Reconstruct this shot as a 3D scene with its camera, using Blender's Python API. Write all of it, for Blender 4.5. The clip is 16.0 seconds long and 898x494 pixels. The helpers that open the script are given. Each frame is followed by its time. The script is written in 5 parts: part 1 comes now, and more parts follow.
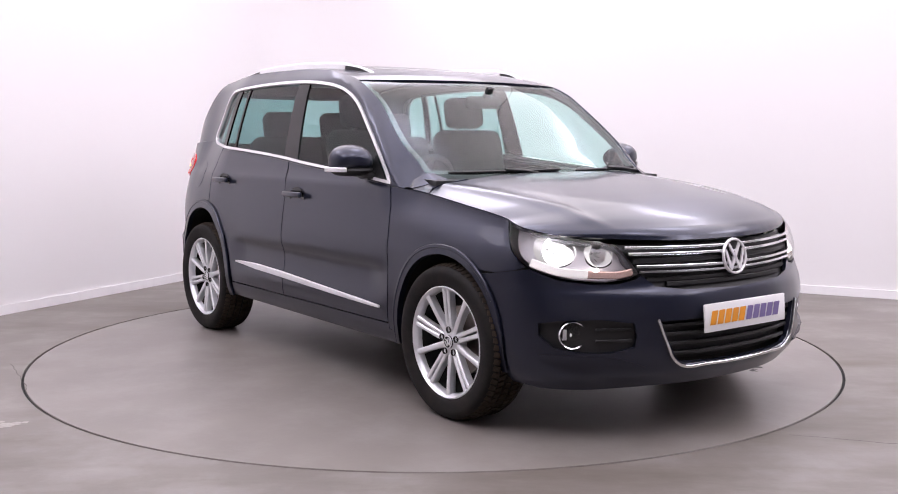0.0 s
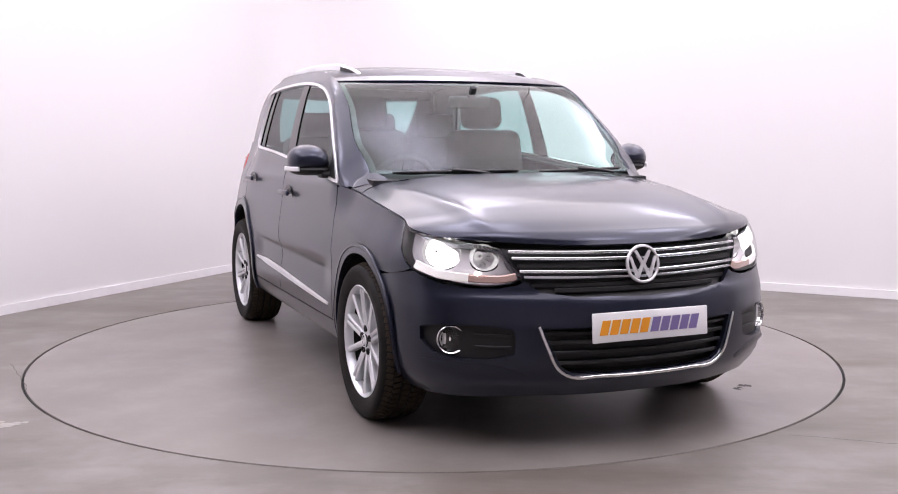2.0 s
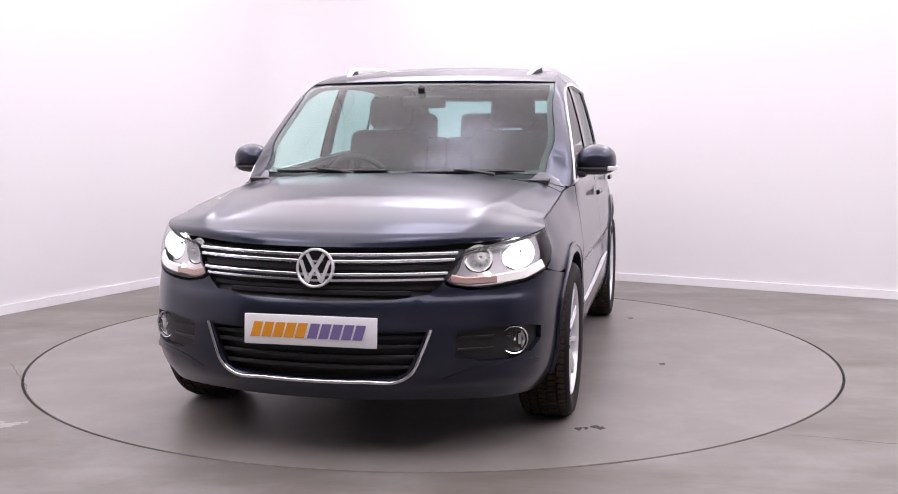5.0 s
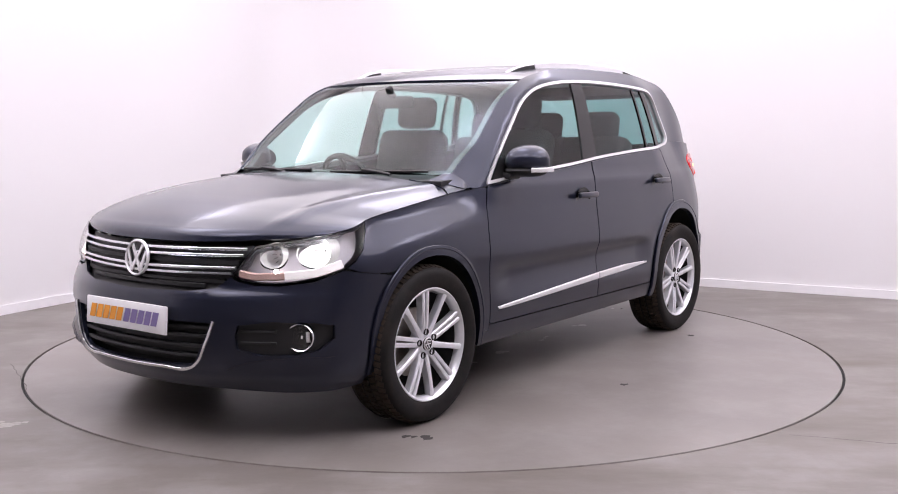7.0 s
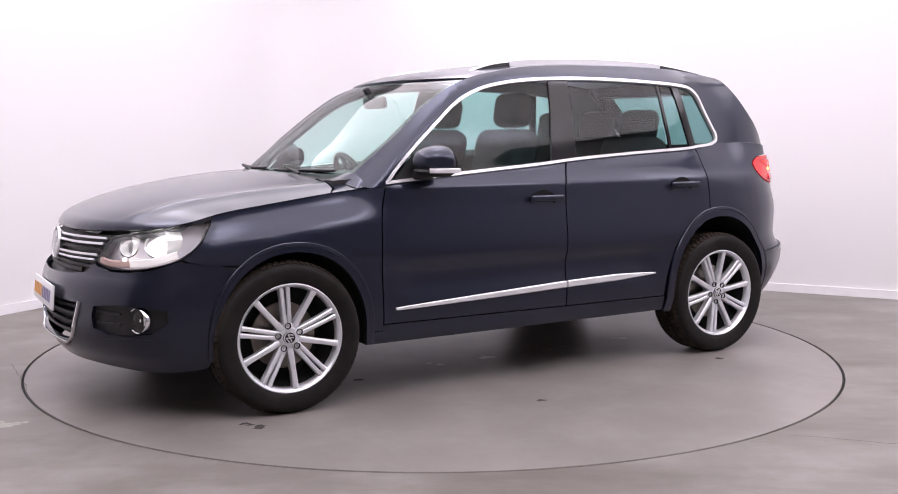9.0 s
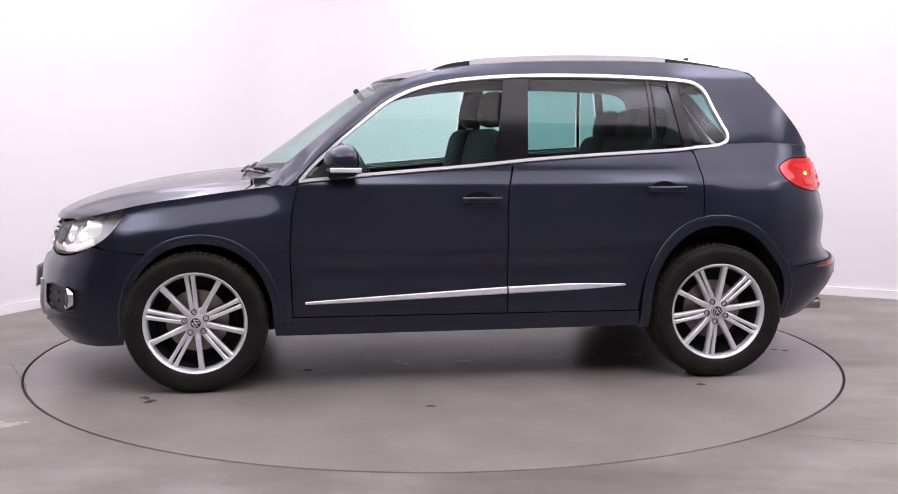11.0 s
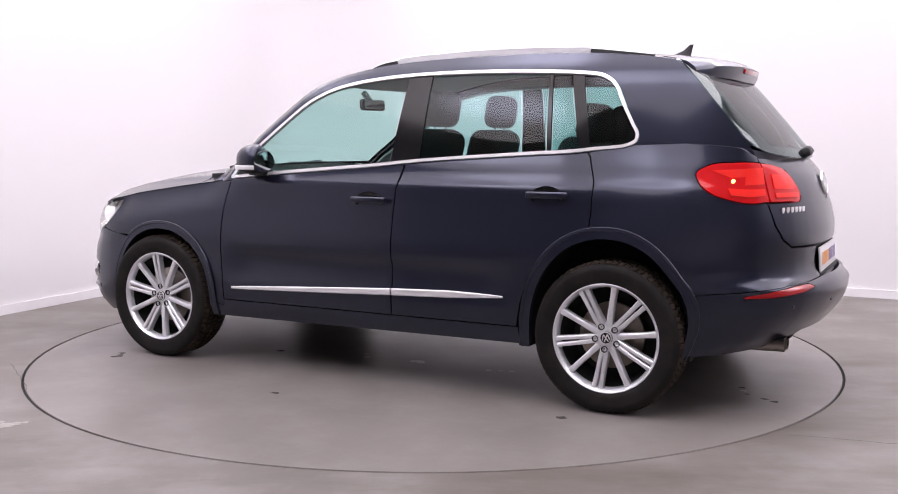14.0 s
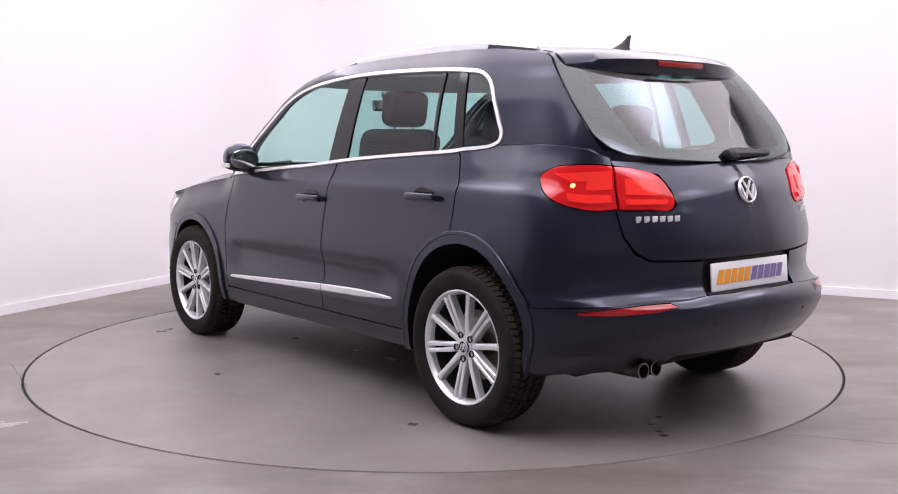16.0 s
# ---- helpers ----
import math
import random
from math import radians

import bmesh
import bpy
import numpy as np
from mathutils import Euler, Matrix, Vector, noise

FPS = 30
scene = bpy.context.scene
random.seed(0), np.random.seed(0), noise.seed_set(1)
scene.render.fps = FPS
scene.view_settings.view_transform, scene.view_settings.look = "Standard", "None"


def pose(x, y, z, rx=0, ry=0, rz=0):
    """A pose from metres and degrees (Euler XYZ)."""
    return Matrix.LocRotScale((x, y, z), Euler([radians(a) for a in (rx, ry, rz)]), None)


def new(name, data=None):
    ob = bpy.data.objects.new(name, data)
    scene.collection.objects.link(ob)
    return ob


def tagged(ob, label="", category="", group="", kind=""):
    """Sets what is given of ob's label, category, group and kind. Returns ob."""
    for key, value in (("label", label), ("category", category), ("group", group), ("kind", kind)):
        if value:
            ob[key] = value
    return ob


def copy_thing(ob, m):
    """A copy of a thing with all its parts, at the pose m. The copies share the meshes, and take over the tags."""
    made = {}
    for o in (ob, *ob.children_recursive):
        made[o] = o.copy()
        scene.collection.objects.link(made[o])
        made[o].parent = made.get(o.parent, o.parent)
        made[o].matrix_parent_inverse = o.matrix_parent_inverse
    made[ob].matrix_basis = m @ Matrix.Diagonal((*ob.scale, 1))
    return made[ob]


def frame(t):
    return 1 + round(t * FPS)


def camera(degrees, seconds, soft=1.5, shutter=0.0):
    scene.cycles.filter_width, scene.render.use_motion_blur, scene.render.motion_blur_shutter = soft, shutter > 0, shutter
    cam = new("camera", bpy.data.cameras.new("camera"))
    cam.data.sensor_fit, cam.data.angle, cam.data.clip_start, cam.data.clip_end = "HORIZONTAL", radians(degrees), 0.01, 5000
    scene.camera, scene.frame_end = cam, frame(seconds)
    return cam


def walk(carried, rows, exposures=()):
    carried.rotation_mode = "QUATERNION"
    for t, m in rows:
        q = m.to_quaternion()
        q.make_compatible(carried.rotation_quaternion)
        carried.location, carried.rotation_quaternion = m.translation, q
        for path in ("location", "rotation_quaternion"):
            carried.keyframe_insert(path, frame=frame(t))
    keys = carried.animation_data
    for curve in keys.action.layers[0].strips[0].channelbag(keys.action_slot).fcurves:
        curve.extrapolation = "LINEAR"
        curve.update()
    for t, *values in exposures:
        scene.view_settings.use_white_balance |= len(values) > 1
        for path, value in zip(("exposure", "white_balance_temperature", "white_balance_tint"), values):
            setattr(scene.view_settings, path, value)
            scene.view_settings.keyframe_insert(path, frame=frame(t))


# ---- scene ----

from mathutils.geometry import delaunay_2d_cdt

cam = camera(48.0, 16.0, soft=1.0)
EYE = (0.0, -5.803, 1.219)
STAND = pose(EYE[0], EYE[1], EYE[2], 90 - 6.213, 0.0, -0.782)
walk(cam, [(0.0, STAND), (16.0, STAND)])

# ------------------------------------------------------------------ light
world = bpy.data.worlds.new("studio_dark")
scene.world = world
world.use_nodes = True
world.node_tree.nodes["Background"].inputs[0].default_value = (1, 0.98, 0.98, 1)
world.node_tree.nodes["Background"].inputs[1].default_value = 0.05
scene.view_settings.exposure = 0.0
PANEL_GLOW, PANEL_CORE = 2.5, 7.5


# ------------------------------------------------------------------ materials
def material(name, base=(0.5, 0.5, 0.5), rough=0.5, metal=0.0, coat=0.0, gloss=0.04, vary=0.0, scale=8.0, bump=0.0, bump_scale=60.0,
             emit=None, glow=0.0, transmission=0.0, ior=1.45, specular=0.5, dirt=None, dirt_scale=2.0, dirt_amount=0.3):
    m = bpy.data.materials.new(name)
    m.use_nodes = True
    nt = m.node_tree
    b = nt.nodes["Principled BSDF"]
    b.inputs["Base Color"].default_value = (*base, 1)
    b.inputs["Roughness"].default_value = rough
    b.inputs["Metallic"].default_value = metal
    b.inputs["Coat Weight"].default_value = coat
    b.inputs["Coat Roughness"].default_value = gloss
    b.inputs["Transmission Weight"].default_value = transmission
    b.inputs["IOR"].default_value = ior
    b.inputs["Specular IOR Level"].default_value = specular
    if emit:
        b.inputs["Emission Color"].default_value = (*emit, 1)
        b.inputs["Emission Strength"].default_value = glow
    if vary or bump or dirt:
        co = nt.nodes.new("ShaderNodeTexCoord")
        out = None
        if vary:
            n1 = nt.nodes.new("ShaderNodeTexNoise")
            n1.inputs["Scale"].default_value = scale
            n1.inputs["Detail"].default_value = 6
            nt.links.new(co.outputs["Object"], n1.inputs["Vector"])
            r1 = nt.nodes.new("ShaderNodeMapRange")
            r1.inputs["From Min"].default_value, r1.inputs["From Max"].default_value = 0.25, 0.75
            r1.inputs["To Min"].default_value, r1.inputs["To Max"].default_value = 1 - vary, 1 + vary
            nt.links.new(n1.outputs["Fac"], r1.inputs["Value"])
            mx = nt.nodes.new("ShaderNodeVectorMath")
            mx.operation = "SCALE"
            mx.inputs[0].default_value = base
            nt.links.new(r1.outputs["Result"], mx.inputs["Scale"])
            out = mx.outputs["Vector"]
        if dirt:
            n2 = nt.nodes.new("ShaderNodeTexNoise")
            n2.inputs["Scale"].default_value = dirt_scale
            n2.inputs["Detail"].default_value = 8
            n2.inputs["Roughness"].default_value = 0.65
            nt.links.new(co.outputs["Object"], n2.inputs["Vector"])
            r2 = nt.nodes.new("ShaderNodeMapRange")
            r2.inputs["From Min"].default_value, r2.inputs["From Max"].default_value = 0.45, 0.75
            r2.inputs["To Min"].default_value, r2.inputs["To Max"].default_value = 0.0, dirt_amount
            nt.links.new(n2.outputs["Fac"], r2.inputs["Value"])
            mix = nt.nodes.new("ShaderNodeMix")
            mix.data_type = "RGBA"
            mix.inputs["A"].default_value = (*base, 1)
            mix.inputs["B"].default_value = (*dirt, 1)
            nt.links.new(r2.outputs["Result"], mix.inputs["Factor"])
            if out:
                nt.links.new(out, mix.inputs["A"])
            out = mix.outputs["Result"]
        if out:
            nt.links.new(out, b.inputs["Base Color"])
        if bump:
            n3 = nt.nodes.new("ShaderNodeTexNoise")
            n3.inputs["Scale"].default_value = bump_scale
            n3.inputs["Detail"].default_value = 5
            nt.links.new(co.outputs["Object"], n3.inputs["Vector"])
            bp = nt.nodes.new("ShaderNodeBump")
            bp.inputs["Strength"].default_value = bump
            bp.inputs["Distance"].default_value = 0.002
            nt.links.new(n3.outputs["Fac"], bp.inputs["Height"])
            nt.links.new(bp.outputs["Normal"], b.inputs["Normal"])
    return m


PAINT = material("metallic_paint", (0.0172, 0.0208, 0.0385), 0.33, 0.65, 0.75, 0.10, vary=0.06, scale=900, specular=0.2)
BLACK = material("black_plastic", (0.012, 0.012, 0.013), 0.5, bump=0.2, bump_scale=300)
GLOSSBLACK = material("gloss_black", (0.006, 0.006, 0.007), 0.12)
HULL = material("dark_void", (0.004, 0.004, 0.004), 0.9)
CHROME = material("chrome", (0.82, 0.83, 0.85), 0.12, 1.0)
BRIGHTTRIM = material("bright_trim", (0.86, 0.86, 0.88), 0.25, 0.45)
SATIN = material("satin_metal", (0.80, 0.80, 0.82), 0.42, 0.55)
ALLOY = material("silver_alloy", (0.74, 0.75, 0.78), 0.34, 0.5, 0.5, vary=0.05, scale=40)
ALLOYGREY = material("grey_alloy", (0.16, 0.17, 0.19), 0.4, 0.6, vary=0.1, scale=30)
RUBBER = material("rubber", (0.008, 0.0072, 0.0072), 0.7, specular=0.25, vary=0.2, scale=25, bump=0.25, bump_scale=150, dirt=(0.040, 0.030, 0.022), dirt_scale=9, dirt_amount=0.35)
TREAD = material("worn_tread", (0.030, 0.023, 0.018), 0.8, specular=0.2, vary=0.3, scale=30, bump=0.3, bump_scale=150, dirt=(0.075, 0.055, 0.038), dirt_scale=7, dirt_amount=0.5)
WHITEPLATE = material("white_plate", (0.83, 0.83, 0.84), 0.3, vary=0.02)
ORANGE = material("orange_ink", (0.80, 0.32, 0.02), 0.4)
PURPLE = material("purple_ink", (0.19, 0.15, 0.33), 0.4)
REDLENS = material("red_lens", (0.52, 0.006, 0.010), 0.10, 0, 0.5, emit=(1.0, 0.02, 0.02), glow=0.10)
REDBRIGHT = material("red_lens_lit", (0.72, 0.018, 0.016), 0.12, 0, 0.5, emit=(1.0, 0.05, 0.03), glow=0.20)
REDDARK = material("red_reflector", (0.30, 0.004, 0.006), 0.15, 0, 0.8)
PALEAMBER = material("pale_amber_lens", (0.72, 0.50, 0.44), 0.2, 0.2, 0.6)
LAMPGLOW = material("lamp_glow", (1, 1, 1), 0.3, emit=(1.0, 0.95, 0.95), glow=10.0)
BEAM = material("beam_glow", (1, 1, 1), 0.3, emit=(1.0, 0.96, 0.94), glow=70.0)
# own glow stands for lamp light on bowl and bezel, and brightens bulbs
GLOWBOWL = material("self_glowing_bowl", (0.9, 0.9, 0.92), 0.22, 0.6, emit=(1.0, 0.96, 0.95), glow=0.42)
BROW = material("smoked_lamp_surround", (0.15, 0.15, 0.165), 0.32, 0.5)
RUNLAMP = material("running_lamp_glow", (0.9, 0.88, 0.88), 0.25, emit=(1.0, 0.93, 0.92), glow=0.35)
BULB = material("tail_bulb", (1, 0.8, 0.3), 0.3, emit=(1.0, 0.7, 0.15), glow=3.0)
REFLECTOR = material("lamp_reflector", (0.9, 0.9, 0.92), 0.08, 1.0)
BOWL = material("lamp_bowl", (0.90, 0.90, 0.92), 0.28, 0.35)
RAIL = material("rail_aluminium", (0.86, 0.86, 0.88), 0.34, 0.4)
HOUSING = material("lamp_housing", (0.80, 0.78, 0.82), 0.35, 0.1)
HOUSINGDARK = material("dark_steel", (0.03, 0.03, 0.033), 0.35, 0.6)
FABRIC = material("dark_fabric", (0.02, 0.02, 0.021), 0.9, vary=0.25, scale=120, bump=0.4, bump_scale=400)
TRIMGREY = material("grey_interior", (0.22, 0.22, 0.22), 0.8, vary=0.05, scale=20)
DASH = material("dash_plastic", (0.02, 0.02, 0.022), 0.6, bump=0.3, bump_scale=300)
LINER = material("headliner", (0.5, 0.5, 0.48), 0.9, vary=0.04, scale=60)
EXHAUST = material("exhaust_steel", (0.30, 0.27, 0.24), 0.35, 1.0, vary=0.2, scale=30)
UNDER = material("underbody", (0.01, 0.01, 0.01), 0.8)


def glass(name, tint, shine=0.06):
    """Thin automotive glass: tinted see-through with a mirror-like gloss by angle."""
    m = bpy.data.materials.new(name)
    m.use_nodes = True
    nt = m.node_tree
    nt.nodes.remove(nt.nodes["Principled BSDF"])
    tr = nt.nodes.new("ShaderNodeBsdfTransparent")
    tr.inputs[0].default_value = (*tint, 1)
    gl = nt.nodes.new("ShaderNodeBsdfGlossy")
    gl.inputs["Roughness"].default_value = 0.0
    lw = nt.nodes.new("ShaderNodeLayerWeight")
    lw.inputs["Blend"].default_value = 0.5
    pw = nt.nodes.new("ShaderNodeMath")
    pw.operation = "POWER"
    pw.inputs[1].default_value = 4.0
    nt.links.new(lw.outputs["Facing"], pw.inputs[0])
    ma = nt.nodes.new("ShaderNodeMath")
    ma.operation = "MULTIPLY_ADD"
    ma.inputs[1].default_value, ma.inputs[2].default_value = 0.60, shine
    nt.links.new(pw.outputs[0], ma.inputs[0])
    mx = nt.nodes.new("ShaderNodeMixShader")
    nt.links.new(ma.outputs[0], mx.inputs[0])
    nt.links.new(tr.outputs[0], mx.inputs[1])
    nt.links.new(gl.outputs[0], mx.inputs[2])
    nt.links.new(mx.outputs[0], nt.nodes["Material Output"].inputs[0])
    return m


GLASS = glass("clear_glass", (0.72, 0.91, 0.87), 0.03)
PRIVACY = glass("tinted_glass", (0.40, 0.63, 0.61), 0.045)
SCREEN = glass("windscreen_glass", (0.72, 0.91, 0.87), 0.05)
REARGLASS = glass("rear_screen_glass", (0.40, 0.60, 0.60), 0.10)
LENS = glass("lamp_lens", (0.95, 0.95, 0.95), 0.05)


# ------------------------------------------------------------------ mesh helpers
def obj(name, verts, faces, mat, parent=None, label="", normals=None, smooth=True):
    me = bpy.data.meshes.new(name)
    me.from_pydata([tuple(v) for v in verts], [], [tuple(f) for f in faces])
    me.materials.append(mat)
    me.polygons.foreach_set("use_smooth", [smooth] * len(me.polygons))
    if normals is not None:
        me.normals_split_custom_set_from_vertices([tuple(n) for n in normals])
    me.update()
    ob = new(name, me)
    if parent is not None:
        ob.parent = parent
    if label:
        tagged(ob, label)
    return ob


def part(name, bm, mat, parent=None, label="", smooth=True, sharp=35):
    """Links a bmesh as one mesh object under a thing or part."""
    bmesh.ops.recalc_face_normals(bm, faces=bm.faces)
    if smooth:
        for f in bm.faces:
            f.smooth = True
        for e in bm.edges:
            if len(e.link_faces) == 2 and e.calc_face_angle() > radians(sharp):
                e.smooth = False
    me = bpy.data.meshes.new(name)
    bm.to_mesh(me)
    bm.free()
    me.materials.append(mat)
    ob = new(name, me)
    if parent is not None:
        ob.parent = parent
    if label:
        tagged(ob, label)
    return ob


def box(size, m=None, bevel=0.0, segments=2, bm=None):
    bm = bm or bmesh.new()
    made = bmesh.ops.create_cube(bm, size=1.0, matrix=(m or Matrix()) @ Matrix.Diagonal((*size, 1)))
    if bevel:
        vs = set(made["verts"])
        es = [e for e in bm.edges if e.verts[0] in vs]
        bmesh.ops.bevel(bm, geom=es, offset=bevel, segments=segments, profile=0.5, affect="EDGES")
    return bm


def lathe(profile, steps=64, m=None, closed=False, bm=None):
    """Turns a profile of (radius, height) about the local z axis."""
    bm = bm or bmesh.new()
    m = m or Matrix()
    rings = []
    for k in range(steps):
        a = 2 * math.pi * k / steps
        rings.append([bm.verts.new(m @ Vector((r * math.cos(a), r * math.sin(a), h))) for r, h in profile])
    n = len(profile)
    for k in range(steps):
        p, q = rings[k], rings[(k + 1) % steps]
        for i in range(n if closed else n - 1):
            j = (i + 1) % n
            bm.faces.new((p[i], p[j], q[j], q[i]))
    return bm


def sweep(points, width, height, up=(0, 0, 1), mat=None, name="", parent=None, label="", round_ends=False, normals=None, taper=None):
    """A bar of rounded section along points; normals give the outward way at each."""
    P = [Vector(p) for p in points]
    bm = bmesh.new()
    rings = []
    for i, p in enumerate(P):
        t = (P[min(i + 1, len(P) - 1)] - P[max(i - 1, 0)]).normalized()
        n = Vector(normals[i]).normalized() if normals is not None else Vector(up)
        b = t.cross(n).normalized()
        n = b.cross(t).normalized()
        k = taper[i] if taper else 1.0
        w, h = width * k / 2, height * (0.4 + 0.6 * k)
        c = min(w, h) * 0.35
        sec = [(-w, 0), (-w, h - c), (-w + c, h), (w - c, h), (w, h - c), (w, 0)]
        rings.append([bm.verts.new(p + b * x + n * y) for x, y in sec])
    for i in range(len(P) - 1):
        for j in range(6):
            bm.faces.new((rings[i][j], rings[i][(j + 1) % 6], rings[i + 1][(j + 1) % 6], rings[i + 1][j]))
    bm.faces.new(rings[0])
    bm.faces.new(rings[-1][::-1])
    return part(name, bm, mat, parent, label)


def inside(poly, pts):
    poly, pts = np.asarray(poly), np.asarray(pts)
    x, y = pts[:, 0], pts[:, 1]
    res = np.zeros(len(pts), bool)
    j = len(poly) - 1
    for i in range(len(poly)):
        xi, yi, xj, yj = *poly[i], *poly[j]
        if yi != yj:
            res ^= ((yi > y) != (yj > y)) & (x < (xj - xi) * (y - yi) / (yj - yi) + xi)
        j = i
    return res


def dense(poly, step):
    out = []
    for i, a in enumerate(poly):
        b = poly[(i + 1) % len(poly)]
        n = max(1, int(math.dist(a, b) / step))
        out += [(a[0] + (b[0] - a[0]) * k / n, a[1] + (b[1] - a[1]) * k / n) for k in range(n)]
    return out


def smooth_line(points, n=8):
    """A smooth line through the points, paced by the distances between them."""
    P = np.array(points, float)
    d = np.maximum(np.linalg.norm(np.diff(P, axis=0), axis=1), 1e-9)
    slope = np.diff(P, axis=0) / d[:, None]
    T = np.empty_like(P)
    T[0], T[-1] = slope[0], slope[-1]
    for i in range(1, len(P) - 1):
        T[i] = (slope[i - 1] * d[i] + slope[i] * d[i - 1]) / (d[i - 1] + d[i])
    out = []
    for i in range(len(P) - 1):
        for k in range(n):
            t = k / n
            out.append((2 * t ** 3 - 3 * t * t + 1) * P[i] + (t ** 3 - 2 * t * t + t) * d[i] * T[i] + (3 * t * t - 2 * t ** 3) * P[i + 1] + (t ** 3 - t * t) * d[i] * T[i + 1])
    out.append(P[-1])
    return [tuple(p) for p in out]


def patch(name, poly, fn, mat, parent, holes=(), step=0.04, off=0.0, rim=0.018, label="", flip=False, dome=0.0):
    """A panel: the region poly (less its holes) of the surface fn(u, v), raised by off, with folded edges of depth rim."""
    rings = [dense(poly, step)] + [dense(h, step) for h in holes]
    pts, edges = [], []
    for r in rings:
        k = len(pts)
        pts += r
        edges += [(k + i, k + (i + 1) % len(r)) for i in range(len(r))]
    P = np.array(rings[0])
    lo, hi = P.min(0), P.max(0)
    gx = np.arange(lo[0] + step * 0.5, hi[0], step)
    gz = np.arange(lo[1] + step * 0.5, hi[1], step)
    G = np.array([(a, b) for a in gx for b in gz]).reshape(-1, 2)
    if len(G):
        keep = inside(rings[0], G)
        for h in rings[1:]:
            keep &= ~inside(h, G)
        B = np.array(pts)
        near = np.array([np.min(np.hypot(*(B - g).T)) for g in G]) > step * 0.4
        G = G[keep & near]
    allp = [Vector(p) for p in pts] + [Vector(g) for g in G]
    V, _, F, *_ = delaunay_2d_cdt(allp, edges, [], 0, 1e-7)
    V = np.array([tuple(v) for v in V])
    C = np.array([V[list(f)].mean(0) for f in F])
    keep = inside(rings[0], C)
    for h in rings[1:]:
        keep &= ~inside(h, C)
    F = [f for f, k in zip(F, keep) if k]
    u, v = V[:, 0], V[:, 1]
    X = fn(u, v)
    e = 2e-3
    N = np.cross(fn(u + e, v) - fn(u - e, v), fn(u, v + e) - fn(u, v - e))
    N /= np.linalg.norm(N, axis=1)[:, None] + 1e-12
    if flip:
        N = -N
    if dome:
        B = np.array(rings[0])
        d = np.array([np.min(np.hypot(*(B - g).T)) for g in V])
        X = X + N * (dome * (1 - np.exp(-d / 0.02)))[:, None]
    X = X + N * off
    I = np.array(F)
    rev = np.sum(np.cross(X[I[:, 1]] - X[I[:, 0]], X[I[:, 2]] - X[I[:, 0]]) * N[I[:, 0]]) < 0
    F = [tuple(f[::-1]) if rev else tuple(f) for f in F]
    verts, norms, faces = list(X), list(N), list(F)
    if rim:
        count = {}
        for f in F:
            for i in range(len(f)):
                a, b = f[i], f[(i + 1) % len(f)]
                count[(a, b)] = 1
        bd = [(a, b) for a, b in count if (b, a) not in count]
        for a, b in bd:
            t = X[b] - X[a]
            o = np.cross(t, N[a])
            o = o / (np.linalg.norm(o) + 1e-12)
            k = len(verts)
            verts += [X[a], X[b], X[b] - N[b] * rim, X[a] - N[a] * rim]
            norms += [o] * 4
            faces.append((k, k + 3, k + 2, k + 1))
    return obj(name, verts, faces, mat, parent, label, norms)


def ip(x, pts):
    return np.interp(x, [p[0] for p in pts], [p[1] for p in pts])


def spline_fn(pts):
    """A smooth interpolation through (x, y) with rising x."""
    L = smooth_line(pts, 10)
    xs, ys = np.array([p[0] for p in L]), np.array([p[1] for p in L])
    xs = np.maximum.accumulate(xs)
    return lambda x: np.interp(x, xs, ys)


# ------------------------------------------------------------------ the shell of the car: x ahead, y to its left, z up
OUTLINE = smooth_line([(2.15, 0), (2.145, .13), (2.13, .26), (2.10, .38), (2.06, .49), (2.0, .61), (1.915, .735), (1.83, .805), (1.72, .848),
                       (1.55, .875), (1.30, .888), (.8, .892), (0, .893), (-.8, .893), (-1.3, .890), (-1.5, .878), (-1.66, .848), (-1.77, .80),
                       (-1.88, .715), (-1.96, .6), (-2.03, .42), (-2.065, .26), (-2.08, .13), (-2.085, 0)], 8)
_o = np.array(OUTLINE)
_s = np.concatenate([[0], np.cumsum(np.hypot(*np.diff(_o, axis=0).T))])
S_END = _s[-1]
SX = lambda x: float(np.interp(-x, -_o[:, 0], _s))
_nf, _nr = int(np.argmax(_o[:, 1])), int(np.argmax(_o[:, 1]))
SF = lambda y: float(np.sign(y) * np.interp(abs(y), _o[:_nf, 1], _s[:_nf]))
SR = lambda y: float(np.interp(-y, -_o[_nf:, 1], _s[_nf:]))
NOSE = spline_fn([(.15, 2.03), (.20, 2.08), (.25, 2.12), (.30, 2.155), (.36, 2.17), (.45, 2.17), (.56, 2.162), (.60, 2.15), (.64, 2.125), (.73, 2.112), (.80, 2.085), (.85, 2.04), (.95, 1.95), (1.3, 1.6)])
TAIL = spline_fn([(.15, -1.86), (.25, -1.94), (.30, -2.02), (.39, -2.12), (.47, -2.175), (.53, -2.19), (.57, -2.185), (.60, -2.14), (.64, -2.115), (.72, -2.115), (.80, -2.12), (.88, -2.105), (.95, -2.085), (1.0, -2.07), (1.06, -2.04), (1.12, -1.99), (1.18, -1.935), (1.3, -1.82)])
